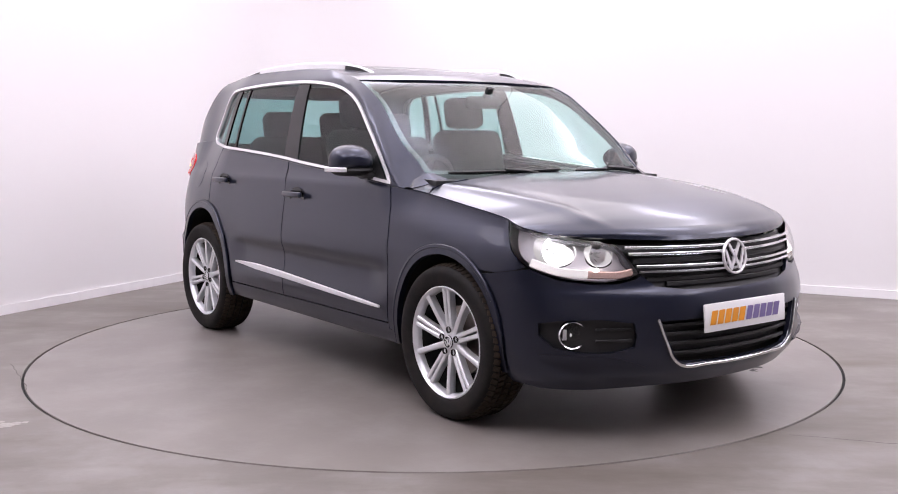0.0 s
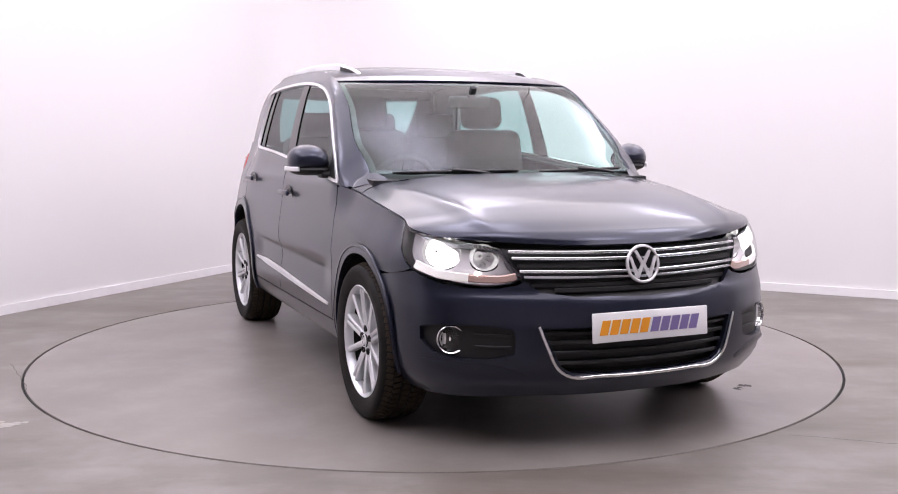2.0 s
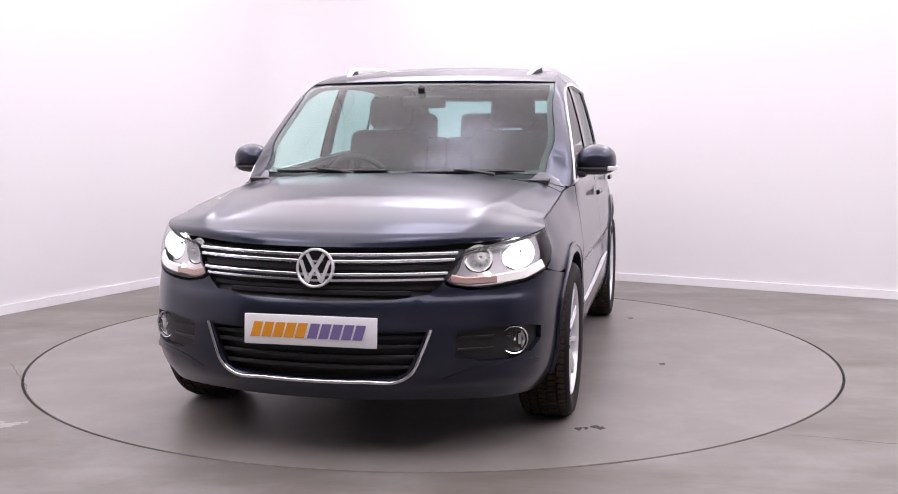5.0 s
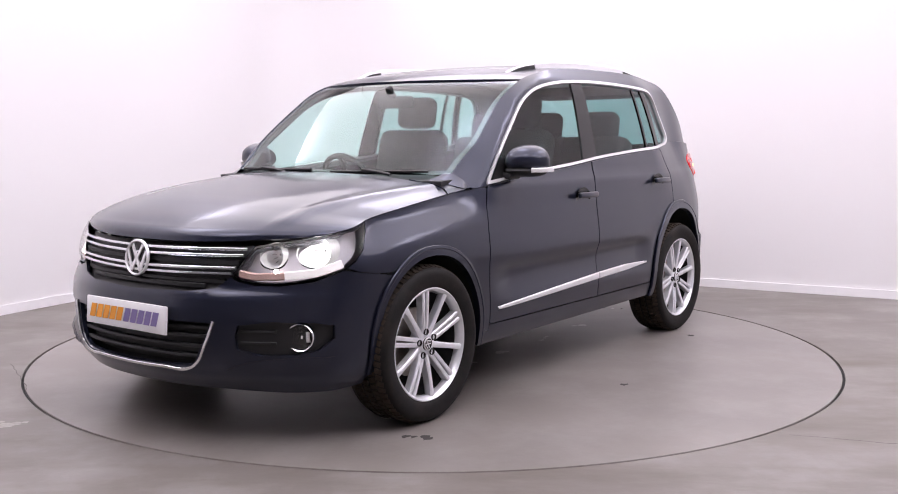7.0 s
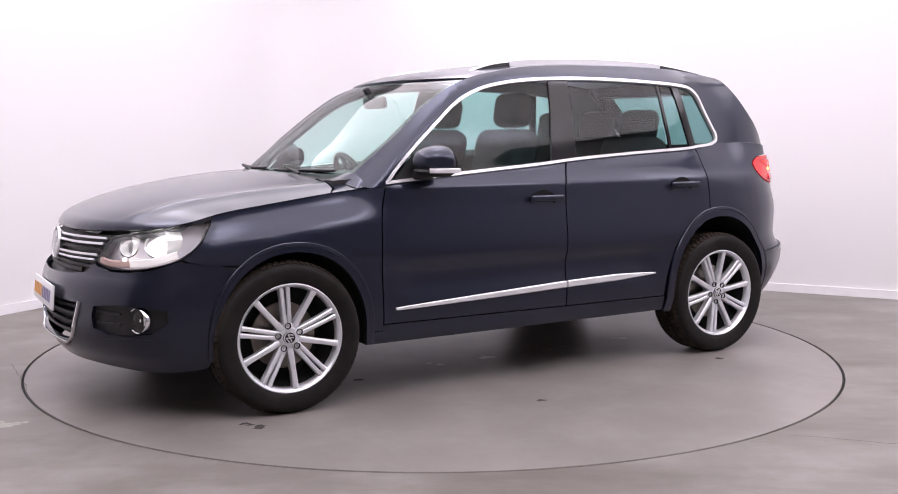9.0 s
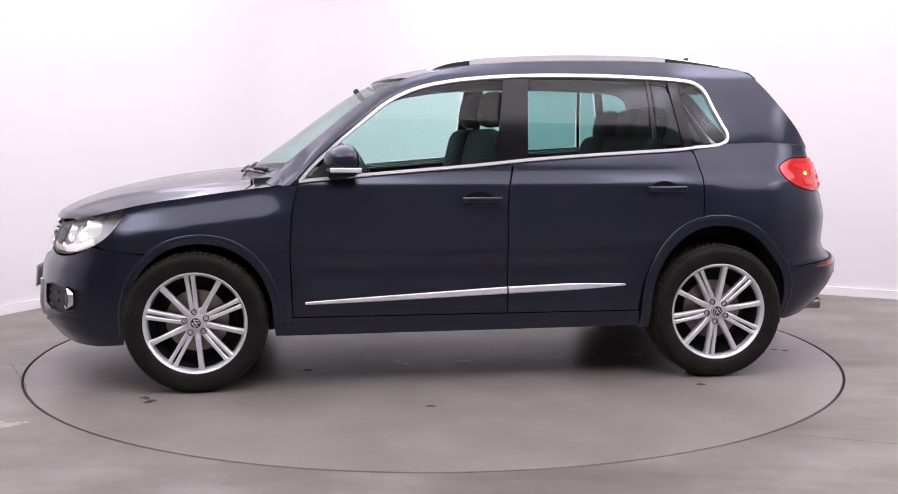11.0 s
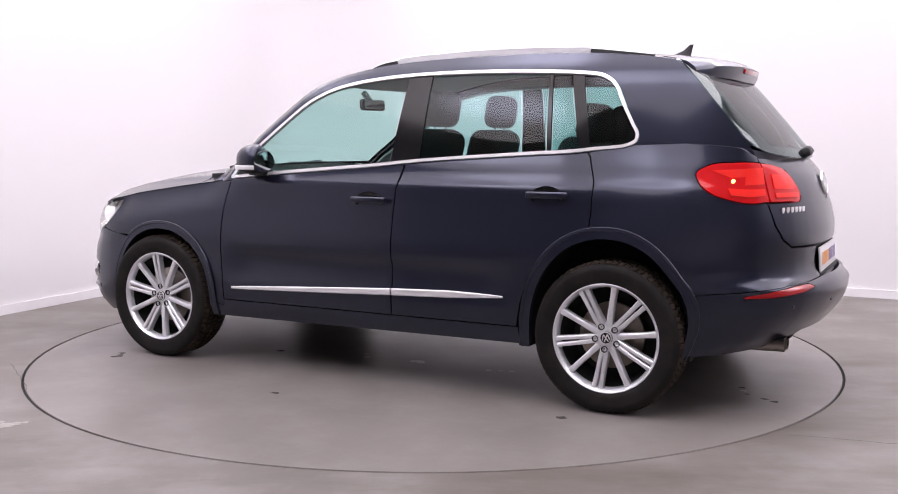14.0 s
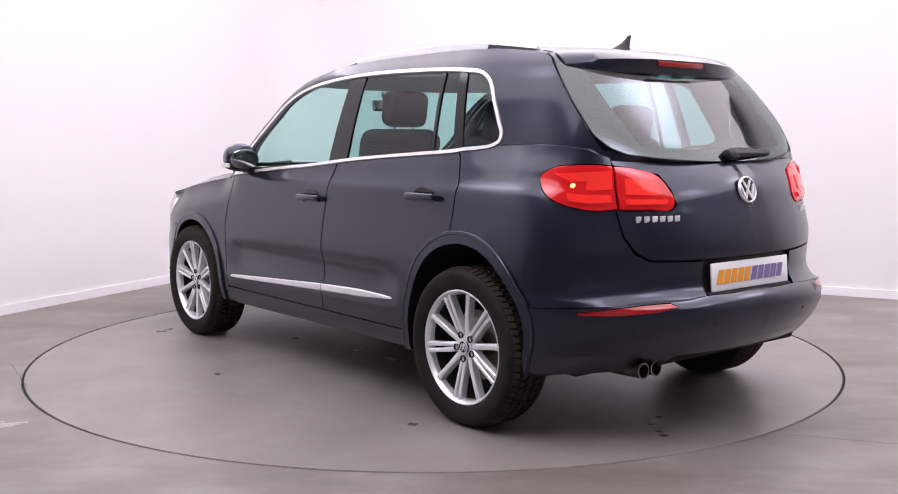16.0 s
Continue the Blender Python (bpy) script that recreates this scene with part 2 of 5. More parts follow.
WIDE = spline_fn([(.15, -.11), (.22, -.07), (.27, -.03), (.32, -.015), (.38, -.006), (.45, -.003), (.50, -.014), (.56, -.021), (.602, -.018), (.632, -.005), (.655, .0), (.69, .0), (.76, -.008), (.82, -.017), (.90, -.029), (.96, -.036), (.99, -.041), (1.03, -.060), (1.1, -.082), (1.16, -.105), (1.25, -.14)])


PLAIN = spline_fn([(.15, -.11), (.22, -.07), (.27, -.03), (.32, -.015), (.38, -.006), (.45, -.003), (.56, -.003), (.655, -.001), (.69, .0), (.76, -.008), (.82, -.017), (.90, -.029), (.96, -.036), (.99, -.042), (1.03, -.059), (1.1, -.081), (1.16, -.101), (1.25, -.130)])
BELT = spline_fn([(-2.2, 1.10), (-1.99, 1.125), (-1.86, 1.165), (-1.6, 1.19), (-1.38, 1.185), (-1.16, 1.148), (-.9, 1.131), (-.62, 1.114), (-.34, 1.094), (-.06, 1.067), (.22, 1.045), (.5, 1.022), (.81, .993), (1.07, .964), (1.35, .926), (1.63, .885), (1.9, .838), (2.0, .815), (2.3, .80)])


def sstep(x):
    x = np.clip(x, 0, 1)
    return x * x * (3 - 2 * x)


def lower(s, z):
    """The wrapped lower body; s runs along the outline from the nose, negative on the right side."""
    s, z = np.asarray(s, float), np.asarray(z, float)
    a = np.abs(s)
    a = np.where(a > S_END, 2 * S_END - a, a)
    side = np.where(np.abs(s) > S_END, -1.0, 1.0) * np.where(s < 0, -1.0, 1.0)
    x0, y0 = np.interp(a, _s, _o[:, 0]), np.interp(a, _s, _o[:, 1])
    wf, wr = sstep((x0 - 1.45) / .6), sstep((-1.45 - x0) / .55)
    high = sstep((z - .95) / .15)
    wx = wr * (1 - high) + sstep((-1.79 - x0) / .28) * high
    x = x0 + wf * (NOSE(z) - 2.15) + wx * (TAIL(z) + 2.085)
    k = 1 - .75 * wr - .35 * wf
    c = sstep((np.abs(x0 + .02) - .66) / .22)
    y = y0 * (1 + (WIDE(z) * (1 - c) + PLAIN(z) * c) * k / .89)
    y = y - .045 * sstep((z - BELT(x0) + .16) / .16) * sstep((x0 - .72) / .3) * (1 - sstep((x0 - 1.60) / .2)) * (z < BELT(x0) + .3)
    y = y - np.minimum(y, .05 * sstep((z - .78) / .48) * sstep((-1.05 - x0) / .45) * (1 - .5 * sstep((-1.7 - x0) / .3)))
    return np.stack([x, y * side, z], -1)


PROF = spline_fn([(.95, .845), (1.0, .835), (1.09, .815), (1.2, .792), (1.3, .767), (1.41, .736), (1.48, .713), (1.53, .69), (1.56, .666), (1.61, .618), (1.7, .55)])
GUTTER = spline_fn([(-1.75, 1.50), (-1.6, 1.545), (-1.46, 1.571), (-1.23, 1.596), (-.94, 1.607), (-.65, 1.606), (-.36, 1.60), (-.07, 1.578), (.10, 1.55), (.22, 1.524), (.365, 1.468), (.511, 1.375), (.656, 1.258), (.803, 1.135), (.90, 1.055), (1.0, .98)])
DLOTOP = spline_fn([(-1.25, 1.50), (-1.1, 1.52), (-.92, 1.53), (-.64, 1.537), (-.35, 1.535), (-.06, 1.518), (.08, 1.50), (.22, 1.468), (.36, 1.405), (.5, 1.297), (.645, 1.175), (.76, 1.065), (.815, 1.00), (.9, .93)])


def shoulder():
    """Half width of the cabin foot along x less the lean of its side, evened out towards the tail."""
    xs = np.linspace(-2.05, 1.05, 311)
    zb = BELT(xs)
    y = lower(np.interp(-xs, -_o[:, 0], _s), zb)[:, 1] - PROF(zb)
    k = np.exp(-(np.arange(-30, 31) / 13.0) ** 2)
    soft = np.convolve(np.pad(y, 30, mode="edge"), k / k.sum(), "valid")
    w = sstep((-1.25 - xs) / .15) * sstep((xs + 1.95) / .1)
    return xs, y * (1 - w) + soft * w


SHOULDER_X, SHOULDER_Y = shoulder()


def upper(x, z):
    """The side of the cabin above the belt line, left side."""
    x, z = np.asarray(x, float), np.asarray(z, float)
    base = np.interp(x, SHOULDER_X, SHOULDER_Y)
    lean = .10 * sstep((z - DLOTOP(x) - .015) / .13) * sstep((x + .05) / .3)
    return np.stack([x, base + PROF(z) - lean, z], -1)


def mirror_fn(fn):
    return lambda u, v: fn(u, v) * np.array([1, -1, 1])


def cross_surface(edge, mid, n=2.2):
    """A bowed surface between a left edge line, its mirror image and a middle line, all taken at b in 0..1."""
    E, M = np.array(edge, float), np.array(mid, float)
    te = np.linspace(0, 1, len(E))
    tm = np.linspace(0, 1, len(M))

    def fn(a, b):
        a, b = np.asarray(a, float), np.asarray(b, float)
        past = (b - np.clip(b, 0, 1))[:, None]
        e = np.stack([np.interp(b, te, E[:, k]) for k in range(3)], -1)
        m = np.stack([np.interp(b, tm, M[:, k]) for k in range(3)], -1)
        e = e + past * np.where(past < 0, E[1] - E[0], E[-1] - E[-2]) * (len(E) - 1)
        m = m + past * np.where(past < 0, M[1] - M[0], M[-1] - M[-2]) * (len(M) - 1)
        w = (1 - np.abs(a) ** n)[:, None]
        out = e + (m - e) * w
        out[:, 1] = e[:, 1] * a
        return out
    return fn


def resample(L, n=41):
    L = np.array(L, float)
    d = np.concatenate([[0], np.cumsum(np.linalg.norm(np.diff(L, axis=0), axis=1))])
    t = np.linspace(0, d[-1], n)
    return np.stack([np.interp(t, d, L[:, k]) for k in range(3)], -1)


def gutter_line(x0, x1, n=30):
    xs = np.linspace(x0, x1, n)
    return upper(xs, GUTTER(xs))


# ------------------------------------------------------------------ the room
def room():
    floor_m = material("grey_floor", (0.162, 0.145, 0.132), 0.42, vary=0.10, scale=1.3, bump=0.15, bump_scale=40, dirt=(0.30, 0.285, 0.275), dirt_scale=2.6, dirt_amount=0.5)
    wall_m = material("white_wall", (0.742, 0.728, 0.731), 0.7, vary=0.01, scale=0.5, bump=0.1, bump_scale=80)
    skirt_m = material("white_skirting", (0.80, 0.79, 0.80), 0.4, vary=0.02)
    ceil_m = material("ceiling_paint", (0.75, 0.75, 0.75), 0.8)
    bm = bmesh.new()
    bmesh.ops.create_circle(bm, cap_ends=False, segments=128, radius=2.235)
    ring = list(bm.verts)
    outer = []
    for v in ring:
        a = math.atan2(v.co.y, v.co.x)
        outer.append(bm.verts.new((14 * math.cos(a), 14 * math.sin(a), 0)))
    n = len(ring)
    for i in range(n):
        bm.faces.new((ring[i], ring[(i + 1) % n], outer[(i + 1) % n], outer[i]))
    low = [bm.verts.new(v.co + Vector((0, 0, -.05))) for v in ring]
    for i in range(n):
        bm.faces.new((ring[(i + 1) % n], ring[i], low[i], low[(i + 1) % n]))
    ob = part("floor", bm, floor_m, smooth=False)
    tagged(ob, "grey painted concrete floor, scuffed, round a turntable", "floor", kind="structure")
    nt = floor_m.node_tree
    mixes = [n for n in nt.nodes if n.bl_idname == "ShaderNodeMix"]
    co = [n for n in nt.nodes if n.bl_idname == "ShaderNodeTexCoord"][0]
    nz = nt.nodes.new("ShaderNodeTexNoise")
    nz.inputs["Scale"].default_value, nz.inputs["Detail"].default_value, nz.inputs["Roughness"].default_value = 0.9, 8, 0.6
    mp = nt.nodes.new("ShaderNodeMapping")
    mp.inputs["Rotation"].default_value, mp.inputs["Scale"].default_value = (0, 0, 0.5), (0.7, 2.2, 1)
    nt.links.new(co.outputs["Object"], mp.inputs["Vector"])
    nt.links.new(mp.outputs["Vector"], nz.inputs["Vector"])
    rr = nt.nodes.new("ShaderNodeMapRange")
    rr.inputs["From Min"].default_value, rr.inputs["From Max"].default_value, rr.inputs["To Max"].default_value = 0.46, 0.66, 1.0
    nt.links.new(nz.outputs["Fac"], rr.inputs["Value"])
    mm = nt.nodes.new("ShaderNodeMix")
    mm.data_type = "RGBA"
    mm.inputs["B"].default_value = (0.108, 0.092, 0.075, 1)
    nt.links.new(rr.outputs["Result"], mm.inputs["Factor"])
    nt.links.new(mixes[0].outputs["Result"], mm.inputs["A"])
    nt.links.new(mm.outputs["Result"], nt.nodes["Principled BSDF"].inputs["Base Color"])
    crack_m = material("floor_crack_fill", (0.07, 0.064, 0.06), 0.8)
    rng = random.Random(3)
    for x0, y0, x1, y1 in ((1.46, -1.78, 2.05, -1.98), (-2.3, -.42, -1.98, -.98)):
        bm = bmesh.new()
        rows = []
        for k in range(15):
            t = k / 14
            x, y = x0 + (x1 - x0) * t + rng.uniform(-.006, .006), y0 + (y1 - y0) * t + rng.uniform(-.006, .006)
            rows.append((bm.verts.new((x, y, .001)), bm.verts.new((x + .001, y + .005 * rng.uniform(.4, 1), .001))))
        for p, q in zip(rows, rows[1:]):
            bm.faces.new((p[0], q[0], q[1], p[1]))
        tagged(part("floor_crack", bm, crack_m, smooth=False), "thin dark crack in the painted floor", "floor crack", kind="structure")
    seal_m = material("black_seal", (0.01, 0.01, 0.01), 0.8)
    tagged(part("floor_joint", lathe([(2.20, -.012), (2.2345, -.012), (2.2345, -.04), (2.20, -.04)], 128, closed=True), seal_m, smooth=False), "black rubber joint round the turntable", "floor joint", kind="structure")
    # two walls and the rounded corner between them
    A, B = Vector(WALL_L[0]), Vector(WALL_L[1])
    C, D = Vector(WALL_R[0]), Vector(WALL_R[1])
    dl, dr = (B - A).normalized(), (C - D).normalized()
    den = dl.x * dr.y - dl.y * dr.x
    k = ((D.x - A.x) * dr.y - (D.y - A.y) * dr.x) / den
    corner = A + dl * k
    r = 0.8
    pa, pb = corner - dl * r, corner - dr * r
    line = [corner - dl * 9.5]
    for i in range(25):
        t = i / 24
        line.append(pa * (1 - t) ** 2 + corner * 2 * t * (1 - t) + pb * t * t)
    line.append(corner - dr * 9.5)
    for name, h, th, mat, zz in (("wall_back", 3.7, .15, wall_m, 0), ("baseboard", .066, -.014, skirt_m, 0)):
        bm = bmesh.new()
        rows = []
        for i, p in enumerate(line):
            t = (line[min(i + 1, len(line) - 1)] - line[max(i - 1, 0)]).normalized()
            nrm = Vector((-t.y, t.x))
            q = p + nrm * th
            rows.append([bm.verts.new((p.x, p.y, zz)), bm.verts.new((p.x, p.y, h)), bm.verts.new((q.x, q.y, h)), bm.verts.new((q.x, q.y, zz))])
        for i in range(len(rows) - 1):
            for j in range(4):
                bm.faces.new((rows[i][j], rows[i][(j + 1) % 4], rows[i + 1][(j + 1) % 4], rows[i + 1][j]))
        ob = part(name, bm, mat)
        tagged(ob, "plain white studio wall with a rounded corner" if th > 0 else "white skirting board along the studio wall", "wall" if th > 0 else "baseboard", kind="structure")
    # unseen walls added for the car's reflections; the side pair darkened to dim them
    front_m = material("unseen_front_wall", (0.74, 0.72, 0.73), 0.8, vary=0.05, scale=1)
    side_m = material("darkened_side_wall", (0.35, 0.34, 0.35), 0.8, vary=0.05, scale=1)
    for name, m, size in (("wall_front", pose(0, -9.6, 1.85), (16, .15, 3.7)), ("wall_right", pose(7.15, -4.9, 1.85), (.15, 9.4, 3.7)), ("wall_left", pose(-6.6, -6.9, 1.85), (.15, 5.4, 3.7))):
        tagged(part(name, box(size, m), front_m if name == "wall_front" else side_m, smooth=False), "plain unseen studio wall, its grey set for the car's reflections", "wall", kind="structure")
    rng = random.Random(7)
    chip_m = material("floor_chip", (0.36, 0.34, 0.32), 0.7, vary=0.2, scale=50)
    for x, y, r in ((-1.80, -1.57, .035), (-1.84, -1.60, .045), (-1.765, -1.55, .02), (-1.87, -1.545, .018)):
        bm = bmesh.new()
        bm.faces.new([bm.verts.new((x + r * rng.uniform(.5, 1.2) * math.cos(2 * math.pi * k / 11), y + r * rng.uniform(.5, 1.2) * math.sin(2 * math.pi * k / 11), .0012)) for k in range(11)])
        tagged(part("floor_scuff", bm, chip_m, smooth=False), "pale chipped patch in the floor paint", "floor scuff", kind="structure")
    tagged(part("ceiling", box((26, 26, .1), pose(0, 0, 3.75)), ceil_m, smooth=False), "plain pale ceiling", "ceiling", kind="structure")
    # a stretched, backlit ceiling: square diffusers with a soft bright core each
    lamp_m = material("light_diffuser", (0.9, 0.9, 0.9), 0.5, emit=(1.0, 0.935, 1.0), glow=PANEL_GLOW)
    nt = lamp_m.node_tree
    co = nt.nodes.new("ShaderNodeTexCoord")
    ln = nt.nodes.new("ShaderNodeVectorMath")
    ln.operation = "LENGTH"
    nt.links.new(co.outputs["Object"], ln.inputs[0])
    mr = nt.nodes.new("ShaderNodeMapRange")
    mr.interpolation_type = "SMOOTHERSTEP"
    mr.inputs["From Min"].default_value, mr.inputs["From Max"].default_value = 0.1, 0.95
    mr.inputs["To Min"].default_value, mr.inputs["To Max"].default_value = PANEL_CORE, PANEL_GLOW
    nt.links.new(ln.outputs["Value"], mr.inputs["Value"])
    nt.links.new(mr.outputs["Result"], nt.nodes["Principled BSDF"].inputs["Emission Strength"])
    tint = nt.nodes.new("ShaderNodeMix")
    tint.data_type = "RGBA"
    tint.inputs["A"].default_value, tint.inputs["B"].default_value = (0.93, 0.885, 1.08, 1), (1.0, 0.908, 0.965, 1)
    fac = nt.nodes.new("ShaderNodeMapRange")
    fac.inputs["From Min"].default_value, fac.inputs["From Max"].default_value = 0.35, 0.9
    nt.links.new(ln.outputs["Value"], fac.inputs["Value"])
    nt.links.new(fac.outputs["Result"], tint.inputs["Factor"])
    nt.links.new(tint.outputs["Result"], nt.nodes["Principled BSDF"].inputs["Emission Color"])
    frame_m = material("light_frame", (0.5, 0.5, 0.5), 0.4)
    first = None
    for i in range(11):
        m = pose(-2.75 + 2.75 * (i % 3), -3.15 + 2.6 * (i // 3), 3.55) if i < 9 else pose(5.5, -3.15 + 2.6 * (i - 9), 3.55)
        if first is None:
            first = tagged(new("ceiling_light"), "broad white backlit diffuser under the ceiling", "ceiling light", group="ceiling lights")
            first.matrix_basis = m
            part("frame", box((2.74, 2.59, .06), pose(0, 0, .045), .008), frame_m, first)
            part("diffuser", box((2.73, 2.58, .02), pose(0, 0, -.004), .004), lamp_m, first)
        else:
            copy_thing(first, m)


WALL_L = ((-2.997, 1.087), (-2.223, 2.649))
WALL_R = ((2.048, 2.474), (3.498, 1.686))


# ------------------------------------------------------------------ the turntable
def turntable():
    top_m = material("turntable_paint", (0.186, 0.168, 0.154), 0.34, vary=0.16, scale=1.6, bump=0.12, bump_scale=45, dirt=(0.28, 0.265, 0.255), dirt_scale=3.0, dirt_amount=0.5)
    mark_m = material("paint_chip", (0.55, 0.53, 0.52), 0.7, vary=0.2, scale=60)
    dark_m = material("rubber_scuff", (0.05, 0.047, 0.045), 0.7)
    ob = tagged(new("turntable"), "round grey vehicle turntable flush with the floor", "turntable")
    part("deck", lathe([(0.0, 0.0), (2.219, 0.0), (2.221, -.003), (2.221, -.010)], 160), top_m, ob, smooth=False)
    rng = random.Random(4)
    for x, y, r, mat in ((.209, .419, .022, mark_m), (-.099, .393, .034, mark_m), (-.13, .41, .02, mark_m), (-.53, .401, .016, mark_m), (-.60, .38, .014, mark_m), (-.65, .365, .018, mark_m),
                         (-1.789, .161, .016, dark_m), (-1.81, .22, .012, mark_m), (-1.834, .276, .012, dark_m), (-1.93, .33, .016, dark_m), (-1.98, .36, .02, dark_m), (1.448, 1.044, .02, dark_m), (1.478, 1.01, .016, dark_m),
                         (1.49, .98, .018, dark_m), (1.46, 1.07, .02, dark_m), (.17, 1.302, .02, dark_m), (-1.10, .36, .03, mark_m), (-1.06, .33, .02, mark_m), (-1.20, 1.065, .022, dark_m), (.736, .509, .022, dark_m), (.245, .358, .016, mark_m)):
        bm = bmesh.new()
        n = 11
        vs = [bm.verts.new((x + r * rng.uniform(.5, 1.2) * 1.4 * math.cos(2 * math.pi * k / n), y + r * rng.uniform(.4, 1.2) * math.sin(2 * math.pi * k / n), .0012)) for k in range(n)]
        bm.faces.new(vs)
        part("scuff_mark", bm, mat, ob, smooth=False)
    return ob


# ------------------------------------------------------------------ the car
def arch_line(cx, top, half, foot=.30, n=26, base=.33):
    """A wheel arch from its front foot over the top to its rear foot, as (x, z)."""
    L = [(cx + half * 1.02, foot)]
    for k in range(n + 1):
        a = math.pi * k / n
        c, s = math.cos(a), math.sin(a)
        L.append((cx + half * math.copysign(abs(c) ** .92, c), base + (top - base) * max(s, 0.0) ** .92))
    L.append((cx - half * 1.02, foot))
    return L


ARCH_F, ARCH_R = (1.270, .718, .344), (-1.296, .776, .352)
LIP_F, LIP_R = (1.268, .752, .374), (-1.292, .820, .388)


def sx(poly):
    return [(SX(x), z) for x, z in poly]


def neg(poly):
    return [(-s, z) for s, z in poly]


def shrink(poly, d):
    """Offsets a closed outline inwards by d."""
    P = np.array(poly, float)
    area = sum(P[i - 1][0] * P[i][1] - P[i][0] * P[i - 1][1] for i in range(len(P)))
    out = []
    for i in range(len(P)):
        a, b, c = P[i - 1], P[i], P[(i + 1) % len(P)]
        t1, t2 = (b - a), (c - b)
        t1, t2 = t1 / (np.linalg.norm(t1) + 1e-9), t2 / (np.linalg.norm(t2) + 1e-9)
        n1, n2 = np.array([-t1[1], t1[0]]), np.array([-t2[1], t2[0]])
        n = n1 + n2
        n = n / max(np.dot(n, n) / 2, .35)
        out.append(tuple(b + (1 if area > 0 else -1) * d * n))
    return out


def top_edge(x0, x1, n=24, drop=.0):
    return [(x, float(BELT(x)) - drop) for x in np.linspace(x0, x1, n)]


# outlines on the lower body, as (s, z) on the left side
HEADLIGHT = [(SF(.485), .684), (SF(.52), .74), (SF(.555), .797), (SX(1.95), .822), (SX(1.85), .843), (SX(1.74), .864)]
HEADLIGHT += smooth_line([(SX(1.645), .880), (SX(1.653), .84), (SX(1.69), .775), (SX(1.78), .707), (SX(1.89), .670), (SF(.66), .657), (SF(.58), .656), (SF(.52), .664)], 4)
TAIL_CURVE = smooth_line([(SR(.645), .945), (SR(.72), .94), (SX(-1.80), .955), (SX(-1.725), .985), (SX(-1.675), 1.03), (SX(-1.660), 1.065), (SX(-1.70), 1.096), (SX(-1.80), 1.110), (SR(.70), 1.110), (SR(.655), 1.107)], 4)
TAIL_OUT = TAIL_CURVE
TAIL_IN = smooth_line([(SR(.645), 1.105), (SR(.55), 1.094), (SR(.475), 1.070), (SR(.437), 1.02), (SR(.418), .965), (SR(.43), .946), (SR(.52), .942), (SR(.635), .944)], 4)
GRILLE = [(SF(.54), .793), (SF(.475), .683), (SF(.43), .642), (SF(.30), .626), (0, .618)]
GRILLE = GRILLE + [(-s, z) for s, z in GRILLE[-2::-1]] + [(SF(-.3), .797), (0, .798), (SF(.3), .797)]
LOWGRILLE = [(SF(.43), .50), (SF(.40), .42), (SF(.362), .345), (SF(.33), .325), (SF(.2), .317), (0, .314)]
LOWGRILLE = LOWGRILLE + [(-s, z) for s, z in LOWGRILLE[-2::-1]] + [(0, .50)]
FOGPOCKET = [(SF(.535), .40), (SF(.525), .45), (SF(.535), .495), (SF(.66), .512), (SF(.78), .505), (SX(1.80), .49), (SX(1.80), .44), (SF(.79), .395), (SF(.72), .378), (SF(.62), .378)]
REAR_REFLECTOR = [(SX(-1.80), .553), (SR(.70), .572), (SR(.60), .582), (SR(.50), .585), (SR(.47), .572), (SR(.56), .555), (SR(.70), .543), (SX(-1.80), .54)]


ROOF = []
DOORS = {}


def roof_height(x, y):
    """Height of the roof at a point of its plan."""
    edge, mid = ROOF[0]
    ze, ye = np.interp(-x, -edge[:, 0], edge[:, 2]), np.interp(-x, -edge[:, 0], edge[:, 1])
    zm = np.interp(-x, -mid[:, 0], mid[:, 2])
    return ze + (zm - ze) * (1 - min(1, abs(y) / ye) ** 2.4)


